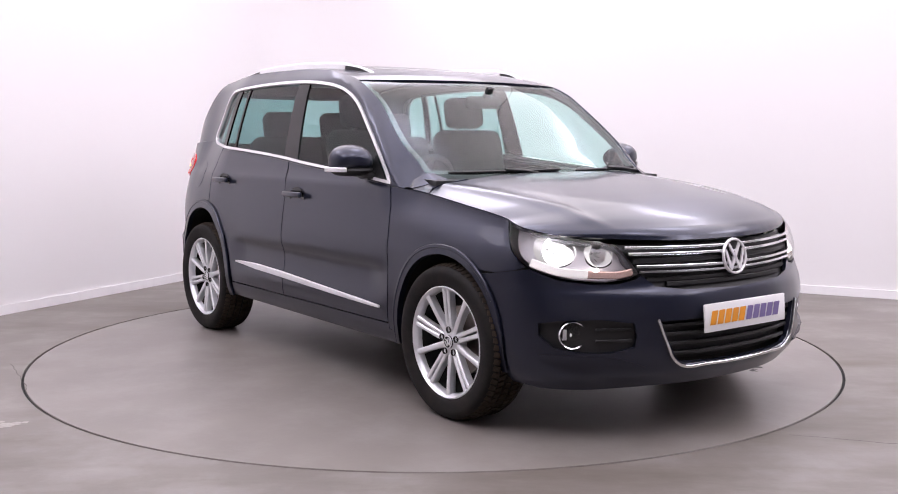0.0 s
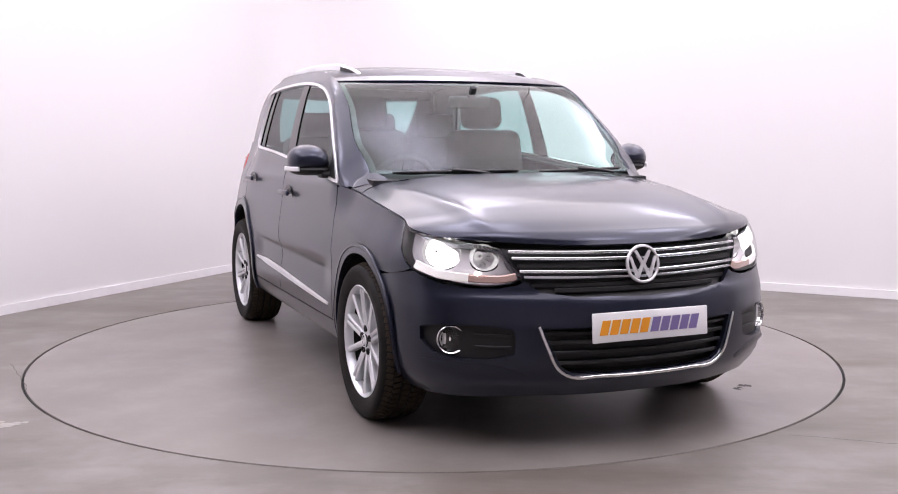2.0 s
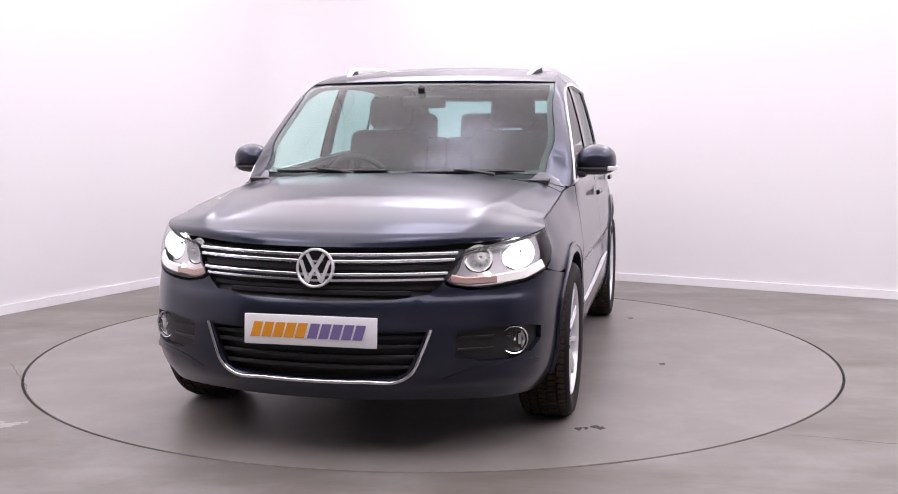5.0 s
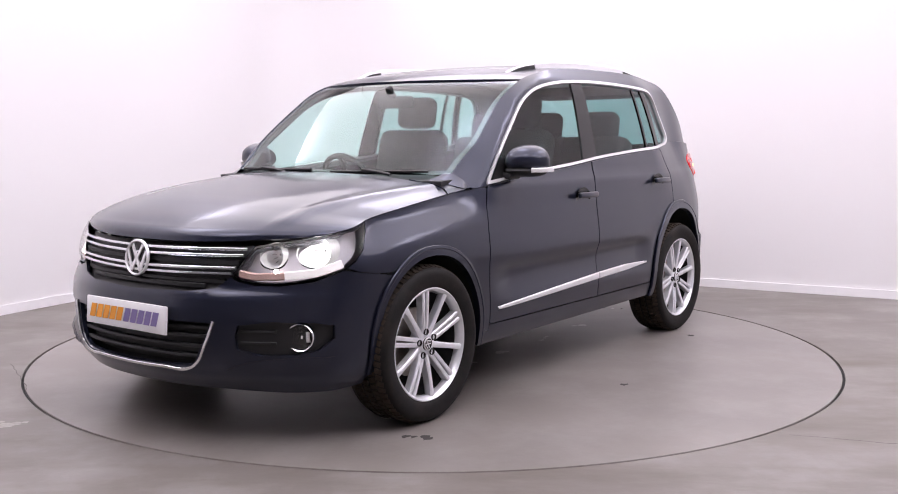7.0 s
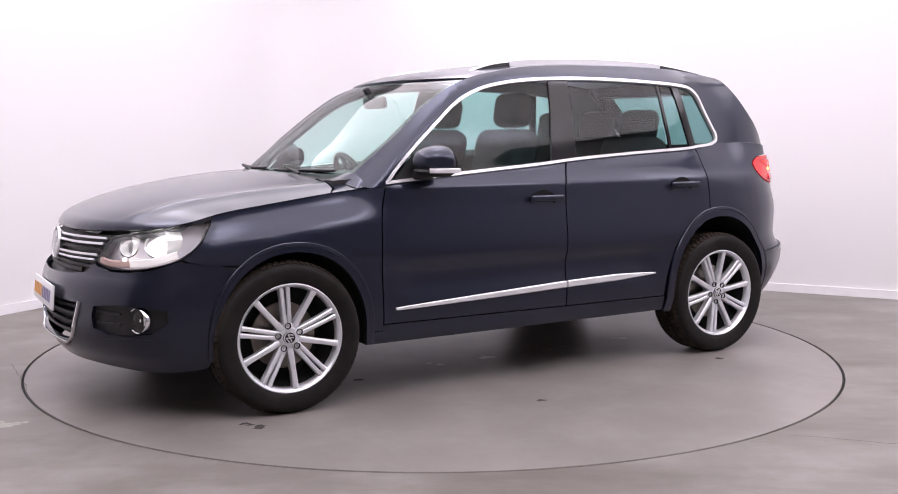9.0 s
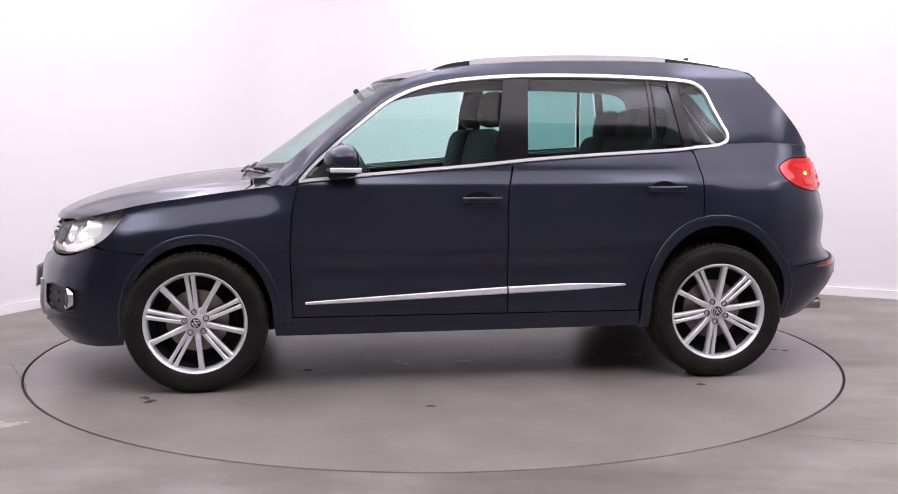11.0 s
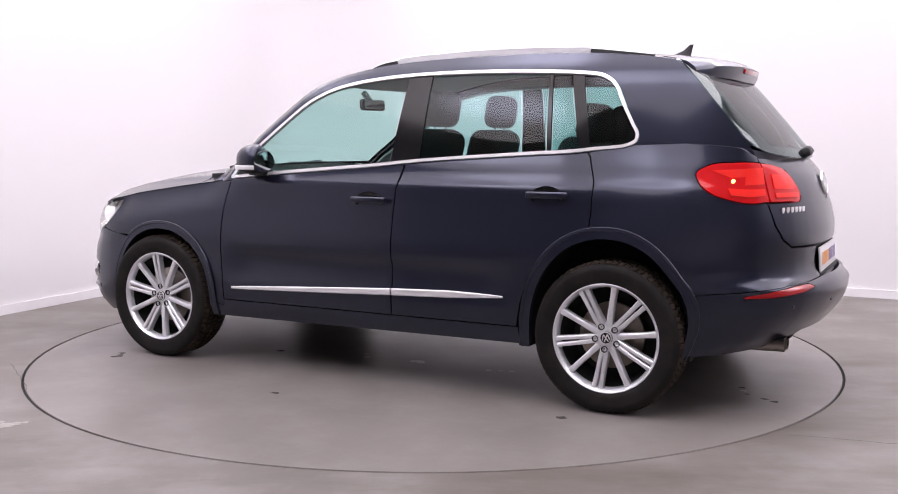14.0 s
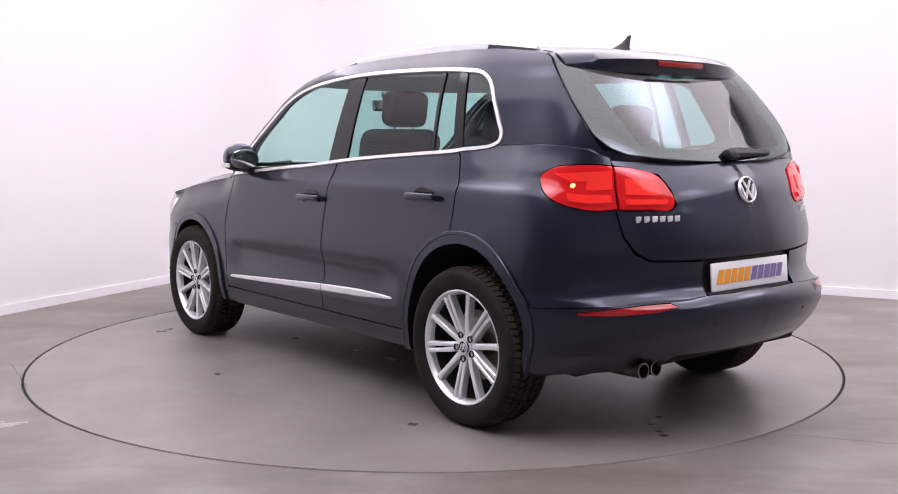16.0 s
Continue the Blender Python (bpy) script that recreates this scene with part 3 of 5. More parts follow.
def build_car():
    car = tagged(new("car"), "dark blue-grey compact SUV with silver roof rails and alloy wheels", "car")
    G = .0035
    # ---- dark inner shell behind the panel gaps
    for sgn in (1, -1):
        f = lower if sgn > 0 else lambda u, v: lower(-np.asarray(u), v)
        inner = [(SX(x), .33) for x in (.84, -.86)] + sx(top_edge(-.86, .84, 30, .02))
        patch("inner_panel", inner, f, HULL, car, off=-.02, rim=0, step=.07, flip=sgn < 0)
        up = [(SX(.80), .60), (SX(.80), BELT(.8) - .02)] + [(SX(x), float(BELT(x)) - .02) for x in np.linspace(.9, 1.60, 10)] + [(SX(1.6), .79), (SX(1.25), .785), (SX(1.0), .70)]
        patch("inner_panel", up, f, HULL, car, off=-.02, rim=0, step=.07, flip=sgn < 0)
        joint = [(SX(1.57), .61), (SX(1.60), .735), (SX(1.65), .735), (SX(1.69), .72), (SX(1.76), .695), (SX(1.86), .655), (SX(1.86), .61)]
        patch("inner_panel", joint, f, HULL, car, off=-.020, rim=0, step=.05, flip=sgn < 0)
        rr = [(SX(-.88), .62), (SX(-1.1), .80), (SX(-1.45), .82), (SX(-1.60), .74), (SX(-1.70), .62), (SR(0), .62), (SR(0), 1.09), (SX(-1.86), 1.10), (SX(-1.5), 1.16), (SX(-1.2), 1.12), (SX(-.88), 1.10)]
        patch("inner_panel", rr, f, HULL, car, off=-.022, rim=0, step=.07, flip=sgn < 0)
    # ---- front bumper, right across
    af = arch_line(*ARCH_F)
    af_front = [p for p in af if p[0] > 1.30]
    half = [(0, .225), (SF(.45), .225), (SF(.66), .215), (SX(1.80), .215), (SX(1.66), .225)] + sx([p for p in af_front if p[1] < .665]) + [(SX(1.60), .672), (SX(1.72), .690)]
    half += [(SX(1.785), .700), (SX(1.89), .660), (SF(.66), .645), (SF(.57), .645), (SF(.50), .66), (SF(.475), .675), (SF(.425), .632), (SF(.30), .616), (0, .608)]
    bumper = half + [(-s, z) for s, z in half[-2:0:-1]]
    pocket_r = neg(FOGPOCKET)
    patch("front_bumper", bumper, lower, PAINT, car, holes=[FOGPOCKET, pocket_r, LOWGRILLE], step=.035)
    backing = [(SF(.565), .812), (SF(.51), .70), (SF(.45), .632), (SF(.30), .612), (0, .606)]
    backing = backing + [(-s, z) for s, z in backing[-2::-1]] + [(0, .815)]
    patch("grille_backing", backing, lower, BLACK, car, off=-.03, rim=0, step=.05)
    patch("lower_grille_backing", LOWGRILLE, lower, BLACK, car, off=-.045, rim=0, step=.05)
    for poly, sgn in ((FOGPOCKET, 1), (pocket_r, -1)):
        patch("fog_lamp_pocket", poly, lower, BLACK, car, off=-.020, rim=0, step=.04)
    blade = smooth_line([(SF(.49), .318), (SF(.58), .352), (SF(.68), .366), (SF(.78), .370), (SX(1.80), .366)], 4) + smooth_line([(SX(1.80), .345), (SF(.76), .342), (SF(.62), .328), (SF(.50), .304)], 4)
    for poly in (blade, neg(blade)):
        patch("bumper_blade", poly, lower, PAINT, car, off=.002, rim=.012, step=.02, dome=.016)
    # ---- fenders, doors, quarters, sills
    for sgn in (1, -1):
        f = lower if sgn > 0 else lambda u, v: lower(-np.asarray(u), v)
        fl = sgn < 0
        fender = sx([p for p in af if p[0] > 1.30 and p[1] > .672]) + sx([p for p in af if p[0] <= 1.30 and p[1] > .32])
        door_front = [(.835, .358), (.838, .45), (.845, .63), (.838, .80), (.826, .90), (.803, .985)]
        fender += sx([(x + G, z) for x, z in [(.838, .325)] + door_front])
        fender += [(SX(x), float(BELT(x)) - .002) for x in np.linspace(.83, 1.640, 14)]
        fender += [(SX(1.646), .842), (SX(1.683), .774), (SX(1.735), .726), (SX(1.768), .708), (SX(1.72), .693), (SX(1.61), .675)]
        patch("fender", fender, f, PAINT, car, step=.03, flip=fl)
        b_line = [(-.213, .358), (-.213, .68), (-.216, .85), (-.223, .968), (-.255, float(BELT(-.255)))]
        door1 = sx([(x - G, z) for x, z in door_front]) + [(SX(x), float(BELT(x)) - .001) for x in np.linspace(.79, -.245, 24)] + sx([(x + G, z) for x, z in b_line[::-1][1:]])
        d1 = patch("front_door", door1, f, PAINT, car, step=.03, flip=fl)
        c_line = [(-.880, .358), (-.898, .47), (-.950, .62), (-1.035, .712), (-1.135, .766), (-1.215, .79), (-1.222, .90), (-1.222, 1.02), (-1.19, 1.13), (-1.18, float(BELT(-1.18)))]
        door2 = sx([(x - G, z) for x, z in b_line]) + [(SX(x), float(BELT(x)) - .001) for x in np.linspace(-.265, -1.172, 22)] + sx([(x + G, z) for x, z in c_line[::-1][1:]])
        d2 = patch("rear_door", door2, f, PAINT, car, step=.03, flip=fl)
        DOORS[sgn] = (d1, d2)
        ar = arch_line(*ARCH_R)
        quarter = sx([(x - G, z) for x, z in c_line[5:]]) + [(SX(x), float(BELT(x)) - .001) for x in np.linspace(-1.19, -1.84, 22)]
        quarter += [(SR(.70), 1.150), (SR(.655), 1.14), (SR(.652), 1.113)] + shrink(TAIL_CURVE, -.0055)[-3:2:-1] + [(SR(.72), .933), (SR(.655), .938)]
        quarter += [(SR(.64), .84), (SR(.60), .775), (SR(.54), .742), (SR(.40), .735), (SR(.30), .733), (SR(.30), .60), (SR(.45), .592), (SR(.60), .588), (SX(-1.84), .575), (SX(-1.70), .56)]
        quarter += sx([p for p in ar[::-1] if p[1] > .55 and p[0] < -1.225])
        patch("rear_quarter", quarter, f, PAINT, car, step=.03, flip=fl)
        if sgn < 0:
            patch("fuel_flap", circle(SX(-1.46), .985, .085, 32), f, PAINT, car, step=.03, off=.0016, rim=.004, flip=fl)
        sill = [(SX(.838), .352), (SX(.838), .322), (SX(.890), .322), (SX(.890), .262), (SX(-.888), .275), (SX(-.884), .352)]
        patch("sill", sill, f, PAINT, car, step=.04, rim=.05, flip=fl)
        # arch lips, proud of the panels
        for (cx, top, hw), (lx, lt, lh) in ((ARCH_F, LIP_F), (ARCH_R, LIP_R)):
            inn, out = arch_line(cx, top, hw, .27), arch_line(lx, lt, lh, .27)
            lip = sx(inn) + sx(out)[::-1]
            patch("wheel_arch_lip", lip, f, PAINT, car, step=.02, off=.010, rim=.03, flip=fl)
            bead = arch_line(lx, lt, lh, .27)
            p3 = lower([SX(x) * sgn for x, z in bead], [z for x, z in bead])
            sweep(p3 + np.array([0, sgn * .002, 0]), .018, .011, mat=PAINT, name="arch_bead", parent=car, normals=[(0, sgn, .25)] * len(bead))
            # liner
            bm = bmesh.new()
            rows = []
            for x, z in arch_line(cx, top + .01, hw + .01, .26):
                q = lower([SX(x) * sgn], [z])[0]
                rows.append((bm.verts.new((x, q[1] - sgn * .004, z)), bm.verts.new((x, sgn * .52, z))))
            for a, b in zip(rows, rows[1:]):
                bm.faces.new((a[0], a[1], b[1], b[0]))
            bm.faces.new([r[1] for r in rows])
            part("wheel_arch_liner", bm, UNDER, car)
        # bright strip low on the doors
        for x0, x1, w0, w1, dd in ((.775, -.209, .35, 1, d1), (-.217, -.81, 1, .25, d2)):
            xx = np.linspace(x0, x1, 20)
            zz = np.interp(xx, [-.81, -.5, -.21, .775], [.487, .480, .470, .424])
            p3 = lower([SX(x) * sgn for x in xx], zz)
            tap = [w0 + (w1 - w0) * min(1, k / 19 * 1.0) ** .6 if w1 > w0 else w1 + (w0 - w1) * min(1, (19 - k) / 19 * 2.2) ** .8 for k in range(20)]
            sweep(p3, .034, .012, mat=SATIN, name="door_strip", parent=dd, label="bright metal strip", normals=[(0, sgn, 0)] * 20, taper=tap)
        # door handles
        for hx, hz, dd in ((-.085, .915, d1), (-1.02, .962, d2)):
            c = lower([SX(hx) * sgn], [hz])[0]
            m = pose(c[0], c[1] + sgn * .03, c[2], 0, 0, 0)
            bm = box((.200, .020, .030), m, .009, 3)
            part("handle", bm, PAINT, dd)
            bm = lathe([(0.001, -.012), (.045, -.010), (.058, 0), (.062, .003)], 28, pose(c[0] + .01, c[1] + sgn * .0035, c[2] - .010, -90 * sgn) @ Matrix.Diagonal((1.25, .80, .10, 1)))
            part("handle_recess", bm, GLOSSBLACK, dd)
    # ---- rear bumper apron, tailgate
    ar = arch_line(*ARCH_R)
    top = [(S_END, .596), (SR(.28), .596), (SR(.45), .588), (SR(.60), .584), (SX(-1.84), .571), (SX(-1.70), .556)]
    side_up = sx([p for p in ar if p[0] < -1.5 and .29 < p[1] < .555])
    half = [(S_END, .37), (SR(.40), .37), (SR(.45), .33), (SR(.60), .31), (SX(-1.72), .285)] + side_up[::-1] + top[::-1][0:]
    loop = half + [(2 * S_END - s, z) for s, z in half[::-1][1:-1]]
    rb = patch("rear_bumper", loop, lower, PAINT, car, step=.035, off=.006, rim=.03, holes=[REAR_REFLECTOR, [(2 * S_END - s, z) for s, z in REAR_REFLECTOR]])
    for R in (REAR_REFLECTOR, [(2 * S_END - s, z) for s, z in REAR_REFLECTOR]):
        patch("rear_reflector", shrink(R, .002), lower, REDDARK, rb, step=.03, off=.004, rim=.01, label="red reflector")
    gh = [(S_END, .742), (SR(.40), .744), (SR(.535), .75), (SR(.595), .783), (SR(.632), .845), (SR(.648), .938), (SR(.64), .936), (SR(.53), .934), (SR(.43), .936), (SR(.405), .955), (SR(.42), 1.015), (SR(.458), 1.075), (SR(.55), 1.098), (SR(.645), 1.112),
          (SR(.65), 1.128), (SR(.55), 1.122), (SR(.3), 1.120), (S_END, 1.119)]
    gate = gh + [(2 * S_END - s, z) for s, z in gh[::-1][1:-1]]
    tg = patch("tailgate", gate, lower, PAINT, car, step=.035)
    rec = [(SR(.295), .732), (SR(.295), .60), (2 * S_END - SR(.295), .60), (2 * S_END - SR(.295), .732)]
    patch("plate_recess", rec, lower, BLACK, car, step=.05, off=-.02, rim=0)
    # ---- cabin sides
    dlo_top = [(x, float(DLOTOP(x))) for x in np.linspace(.80, -1.10, 44)]
    dlo_rear = smooth_line([(-1.13, 1.518), (-1.215, 1.504), (-1.265, 1.473), (-1.322, 1.37), (-1.368, 1.285), (-1.394, 1.235), (-1.389, 1.199), (-1.35, 1.176), (-1.27, 1.163)], 4)
    dlo_bot = [(x, float(BELT(x)) + .004) for x in np.linspace(-1.20, .80, 40)]
    DLO = dlo_top + dlo_rear + dlo_bot
    glass_out = shrink(DLO, .0175)
    frame_line = lambda: [(x, float(GUTTER(x))) for x in np.linspace(.905, -1.50, 70)]
    for sgn in (1, -1):
        f = upper if sgn > 0 else mirror_fn(upper)
        fl = sgn > 0
        outer = frame_line() + smooth_line([(-1.545, 1.545), (-1.60, 1.49), (-1.70, 1.375), (-1.80, 1.255), (-1.845, 1.19), (-1.86, 1.168)], 5) + [(x, float(BELT(x))) for x in np.linspace(-1.84, .88, 60)]
        patch("cabin_side", outer, f, PAINT, car, holes=[DLO], step=.03, flip=fl)
        patch("window_trim", shrink(DLO, .003), f, BRIGHTTRIM, car, holes=[glass_out], step=.02, off=.006, rim=.02, flip=fl, label="bright chrome window surround")
        front = [p for p in shrink(DLO, .018)]
        # panes are cut from the opening by the pillars
        panes = (("front_window", GLASS, (2, 2, -.215, -.165)), ("rear_window", PRIVACY, (-.345, -.325, -.955, -.985)), ("rear_window", PRIVACY, (-.975, -1.005, -1.065, -1.150)), ("quarter_window", PRIVACY, (-1.115, -1.20, -3, -3)))
        for nm, mt, (lt, lb, ht, hb) in panes:
            f_lo = lambda z: lb + (lt - lb) * (z - 1.09) / .43
            f_hi = lambda z: hb + (ht - hb) * (z - 1.09) / .43
            P = dense(front, .012)
            poly = [a for a in P if f_hi(a[1]) <= a[0] <= f_lo(a[1])]
            patch(nm, poly, f, mt, {"front_window": DOORS[sgn][0], "rear_window": DOORS[sgn][1]}.get(nm, car), step=.06, off=-.008, rim=0, flip=fl)
        for nm, (lt, lb, ht, hb) in (("b_pillar", (-.212, -.162, -.348, -.328)), ("window_divider", (-.953, -.983, -.978, -1.008)), ("c_pillar", (-1.062, -1.147, -1.118, -1.203))):
            f_lo = lambda z: lb + (lt - lb) * (z - 1.09) / .43
            f_hi = lambda z: hb + (ht - hb) * (z - 1.09) / .43
            P = dense(front, .006)
            poly = [a for a in P if f_hi(a[1]) <= a[0] <= f_lo(a[1])]
            patch(nm, poly, f, GLOSSBLACK, car, step=.06, off=-.003, rim=.012, flip=fl)
    # ---- roof, windscreen, rear window, bonnet
    edge = resample(gutter_line(.255, -1.50))
    mid = resample(smooth_line([(.405, 0, 1.518), (.364, 0, 1.536), (.17, 0, 1.580), (-.088, 0, 1.613), (-.5, 0, 1.645), (-1.0, 0, 1.646), (-1.4, 0, 1.612), (-1.52, 0, 1.596)], 6))
    roof_fn = cross_surface(edge, mid, 2.4)
    ROOF.append((edge, mid))
    patch("roof", [(-1, 0), (1, 0), (1, 1), (-1, 1)], roof_fn, PAINT, car, step=.05, flip=False)
    edge = resample(gutter_line(.905, .262))
    mid = resample(smooth_line([(1.075, 0, 1.045), (1.033, 0, 1.087), (.886, 0, 1.192), (.722, 0, 1.314), (.559, 0, 1.428), (.41, 0, 1.512)], 6))
    ws_fn = cross_surface(edge, mid, 2.2)
    ws = patch("windscreen", [(-.995, 0), (.995, 0), (.995, .99), (-.995, .99)], ws_fn, SCREEN, car, step=.06, rim=0, off=-.004, flip=False)
    patch("windscreen_border", [(-.995, 0), (.995, 0), (.995, .99), (-.995, .99)], ws_fn, GLOSSBLACK, ws, step=.05, rim=0, off=-.006, flip=False, holes=[[(-.955, .035), (.955, .035), (.962, .965), (-.962, .965)]])
    edge = resample(smooth_line([tuple(v) for v in upper(np.array([-1.505, -1.545, -1.60, -1.70, -1.80, -1.845, -1.86]), np.array([1.565, 1.545, 1.49, 1.375, 1.255, 1.19, 1.168]))], 5))
    mid = resample(smooth_line([(-1.60, 0, 1.58), (-1.655, 0, 1.52), (-1.715, 0, 1.46), (-1.815, 0, 1.345), (-1.92, 0, 1.22), (-1.98, 0, 1.15), (-2.0, 0, 1.118)], 5))
    rg_fn = cross_surface(edge, mid, 2.6)
    patch("rear_windscreen", [(-.985, .0), (.985, .0), (.985, .86), (.93, .96), (.85, .992), (-.85, .992), (-.93, .96), (-.985, .86)], rg_fn, REARGLASS, tg, step=.05, rim=.0, flip=False)
    patch("rear_glass_border", [(-.985, .0), (.985, .0), (.985, .86), (.93, .96), (.85, .992), (-.85, .992), (-.93, .96), (-.985, .86)], rg_fn, GLOSSBLACK, tg, step=.05, rim=.0, off=-.004, flip=False,
          holes=[[(-.80, .16), (.80, .16), (.72, .90), (-.72, .90)]])
    def strip(name, A, B, parent):
        n = len(A)
        bm = bmesh.new()
        pa, pb = [bm.verts.new(tuple(v)) for v in A], [bm.verts.new(tuple(v)) for v in B]
        for k in range(n - 1):
            bm.faces.new((pa[k], pa[k + 1], pb[k + 1], pb[k]))
        part(name, bm, PAINT, parent)
    xs = np.linspace(-1.42, -1.862, 24)
    A = upper(xs, BELT(xs) + .002)
    line = [(SX(x), float(BELT(x)) - .001) for x in np.linspace(-1.42, -1.84, 18)] + [(SR(.70), 1.150), (SR(.655), 1.141)]
    L = resample([(a, b, 0) for a, b in line], 24)
    B = lower(L[:, 0], L[:, 1])
    for k in (1, -1):
        strip("quarter_shoulder", A * np.array([1, k, 1]) - np.array([0, k * .001, 0]), B * np.array([1, k, 1]) - np.array([0, k * .001, 0]), car)
    aa = np.linspace(-.99, .99, 41)
    A = rg_fn(aa, np.full(41, .992))
    B = lower([SR(abs(v) * .65) if v >= 0 else 2 * S_END - SR(abs(v) * .65) for v in aa], 1.119 + .009 * np.abs(aa) ** 4)
    strip("tailgate_ledge", A - np.array([-.002, 0, .003]), B - np.array([-.002, 0, .001]), tg)
    # spoiler
    prof = [(-1.44, 1.606), (-1.56, 1.592), (-1.67, 1.572), (-1.724, 1.546), (-1.716, 1.514), (-1.700, 1.484), (-1.60, 1.476)]
    tips = [(-1.44, 1.578), (-1.50, 1.568), (-1.555, 1.552), (-1.590, 1.530), (-1.600, 1.510), (-1.60, 1.497), (-1.585, 1.485)]
    bm = bmesh.new()
    rows = []
    for k in range(33):
        a = -1 + 2 * k / 32
        w = abs(a) ** 2.6
        rows.append([bm.verts.new((p[0] + (q[0] - p[0]) * w, a * (.553 if i < 2 else .578), p[1] + (q[1] - p[1]) * w + (.004 if i < 3 else 0))) for i, (p, q) in enumerate(zip(prof, tips))])
    for a, b in zip(rows, rows[1:]):
        for i in range(len(prof) - 1):
            bm.faces.new((a[i], a[i + 1], b[i + 1], b[i]))
    bm.faces.new(rows[0])
    bm.faces.new(rows[-1][::-1])
    sp = part("roof_spoiler", bm, PAINT, car, sharp=50)
    part("third_brake_lamp", box((.012, .30, .024), pose(-1.718, 0, 1.529, 0, -12, 0), .004), REDDARK, sp)
    # bonnet
    ex = np.linspace(1.93, .93, 30)
    el = lower([SX(x) for x in ex], BELT(ex) + .003)
    el[:, 1] -= .004
    mid = resample(smooth_line([(2.082, 0, .806), (2.065, 0, .835), (2.0, 0, .873), (1.862, 0, .928), (1.537, 0, 1.003), (1.212, 0, 1.044), (1.09, 0, 1.052)], 8), 60)
    base = cross_surface(el, mid, 2.9)
    front = lower([SF(y) for y in np.linspace(0, .76, 25)], [.806 + .03 * (y / .76) ** 2.5 for y in np.linspace(0, .76, 25)])

    def bonnet_fn(a, b):
        a, b = np.asarray(a, float), np.asarray(b, float)
        P = base(a, b)
        Q = np.stack([np.interp(np.abs(a), np.linspace(0, 1, 25), front[:, k]) for k in range(3)], -1)
        Q[:, 1] *= np.sign(a)
        w = (np.clip(1 - b, 0, 1) ** 10)[:, None]
        P = P + (Q - base(a, np.zeros_like(a))) * w
        ridge = np.exp(-((np.abs(a) - (.68 + .20 * b)) / .05) ** 2)
        P[:, 2] += .008 * ridge * sstep((b - .02) / .2)
        return P
    patch("bonnet", [(-1, .0), (1, .0), (1, .868), (.94, .925), (.82, .965), (.5, .99), (-.5, .99), (-.82, .965), (-.94, .925), (-1, .868)], bonnet_fn, PAINT, car, step=.03, rim=.02, flip=False)
    for k in (1, -1):
        patch("fender_corner", [(k, .875), (k, 1.0), (.70 * k, 1.0), (.83 * k, .973), (.948 * k, .933)], bonnet_fn, PAINT, car, step=.03, rim=.01)
    one = lambda f, u, v: tuple(f(np.array([u]), np.array([v]))[0])
    foot = [one(bonnet_fn, u, 1.0) for u in (.80, .87, .94, 1.0)] + [one(upper, x, float(BELT(x)) + .002) for x in (.90, .87)]
    head = [one(ws_fn, u, .0) for u in (.955, .97, .98, .99)] + [one(upper, .90, float(GUTTER(.90)) - .006), one(upper, .88, float(BELT(.88)) + .02)]
    A, B = resample(foot, 22), resample(head, 22)
    for k in (1, -1):
        bm = bmesh.new()
        rows = []
        for j in range(7):
            t = j / 6
            L = A * (1 - t) + B * t
            L[:, 2] += .003
            rows.append([bm.verts.new((p[0], p[1] * k, p[2])) for p in L])
        for p, q in zip(rows, rows[1:]):
            for i in range(21):
                bm.faces.new((p[i], p[i + 1], q[i + 1], q[i]))
        part("pillar_foot", bm, PAINT, car)
    bm = bmesh.new()
    q = [(1.09, 0, 1.030), (1.06, .4, 1.028), (.99, .62, 1.018), (.955, .68, 1.0)]
    rows = []
    for x, y, z in [(a, -b, c) for a, b, c in q[:0:-1]] + q:
        rows.append((bm.verts.new((x + .04, y, z - .01)), bm.verts.new((x - .09, y * .97, z + .025)), bm.verts.new((x - .12, y * .97, z - .05))))
    for a, b in zip(rows, rows[1:]):
        bm.faces.new((a[0], a[1], b[1], b[0]))
        bm.faces.new((a[1], a[2], b[2], b[1]))
    part("cowl", bm, BLACK, car)
    # underbody
    bm = box((3.3, 1.30, .12), pose(-.1, 0, .31), .03)
    part("underbody", bm, UNDER, car)
    bm = box((.9, 1.0, .2), pose(1.55, 0, .34), .03)
    part("underbody", bm, UNDER, car)
    bm = box((.55, .95, .2), pose(-1.75, 0, .42), .03)
    part("underbody", bm, UNDER, car)
    lights(car, tg)
    trim(car, tg)
    for x, y, a in ((1.295, .796, 60), (-1.302, .788, 9), (1.295, -.796, 20), (-1.302, -.788, 50)):
        wheel(car, x, y, a)
    cabin(car)
    return car


def circle(s, z, r, n=24, k=1.0):
    return [(s + r * k * math.cos(2 * math.pi * i / n), z + r * math.sin(2 * math.pi * i / n)) for i in range(n)]


def aim(p, n):
    """A pose at p whose z axis runs along n."""
    return Matrix.Translation(Vector(p)) @ Vector(n).to_track_quat("Z", "Y").to_matrix().to_4x4()


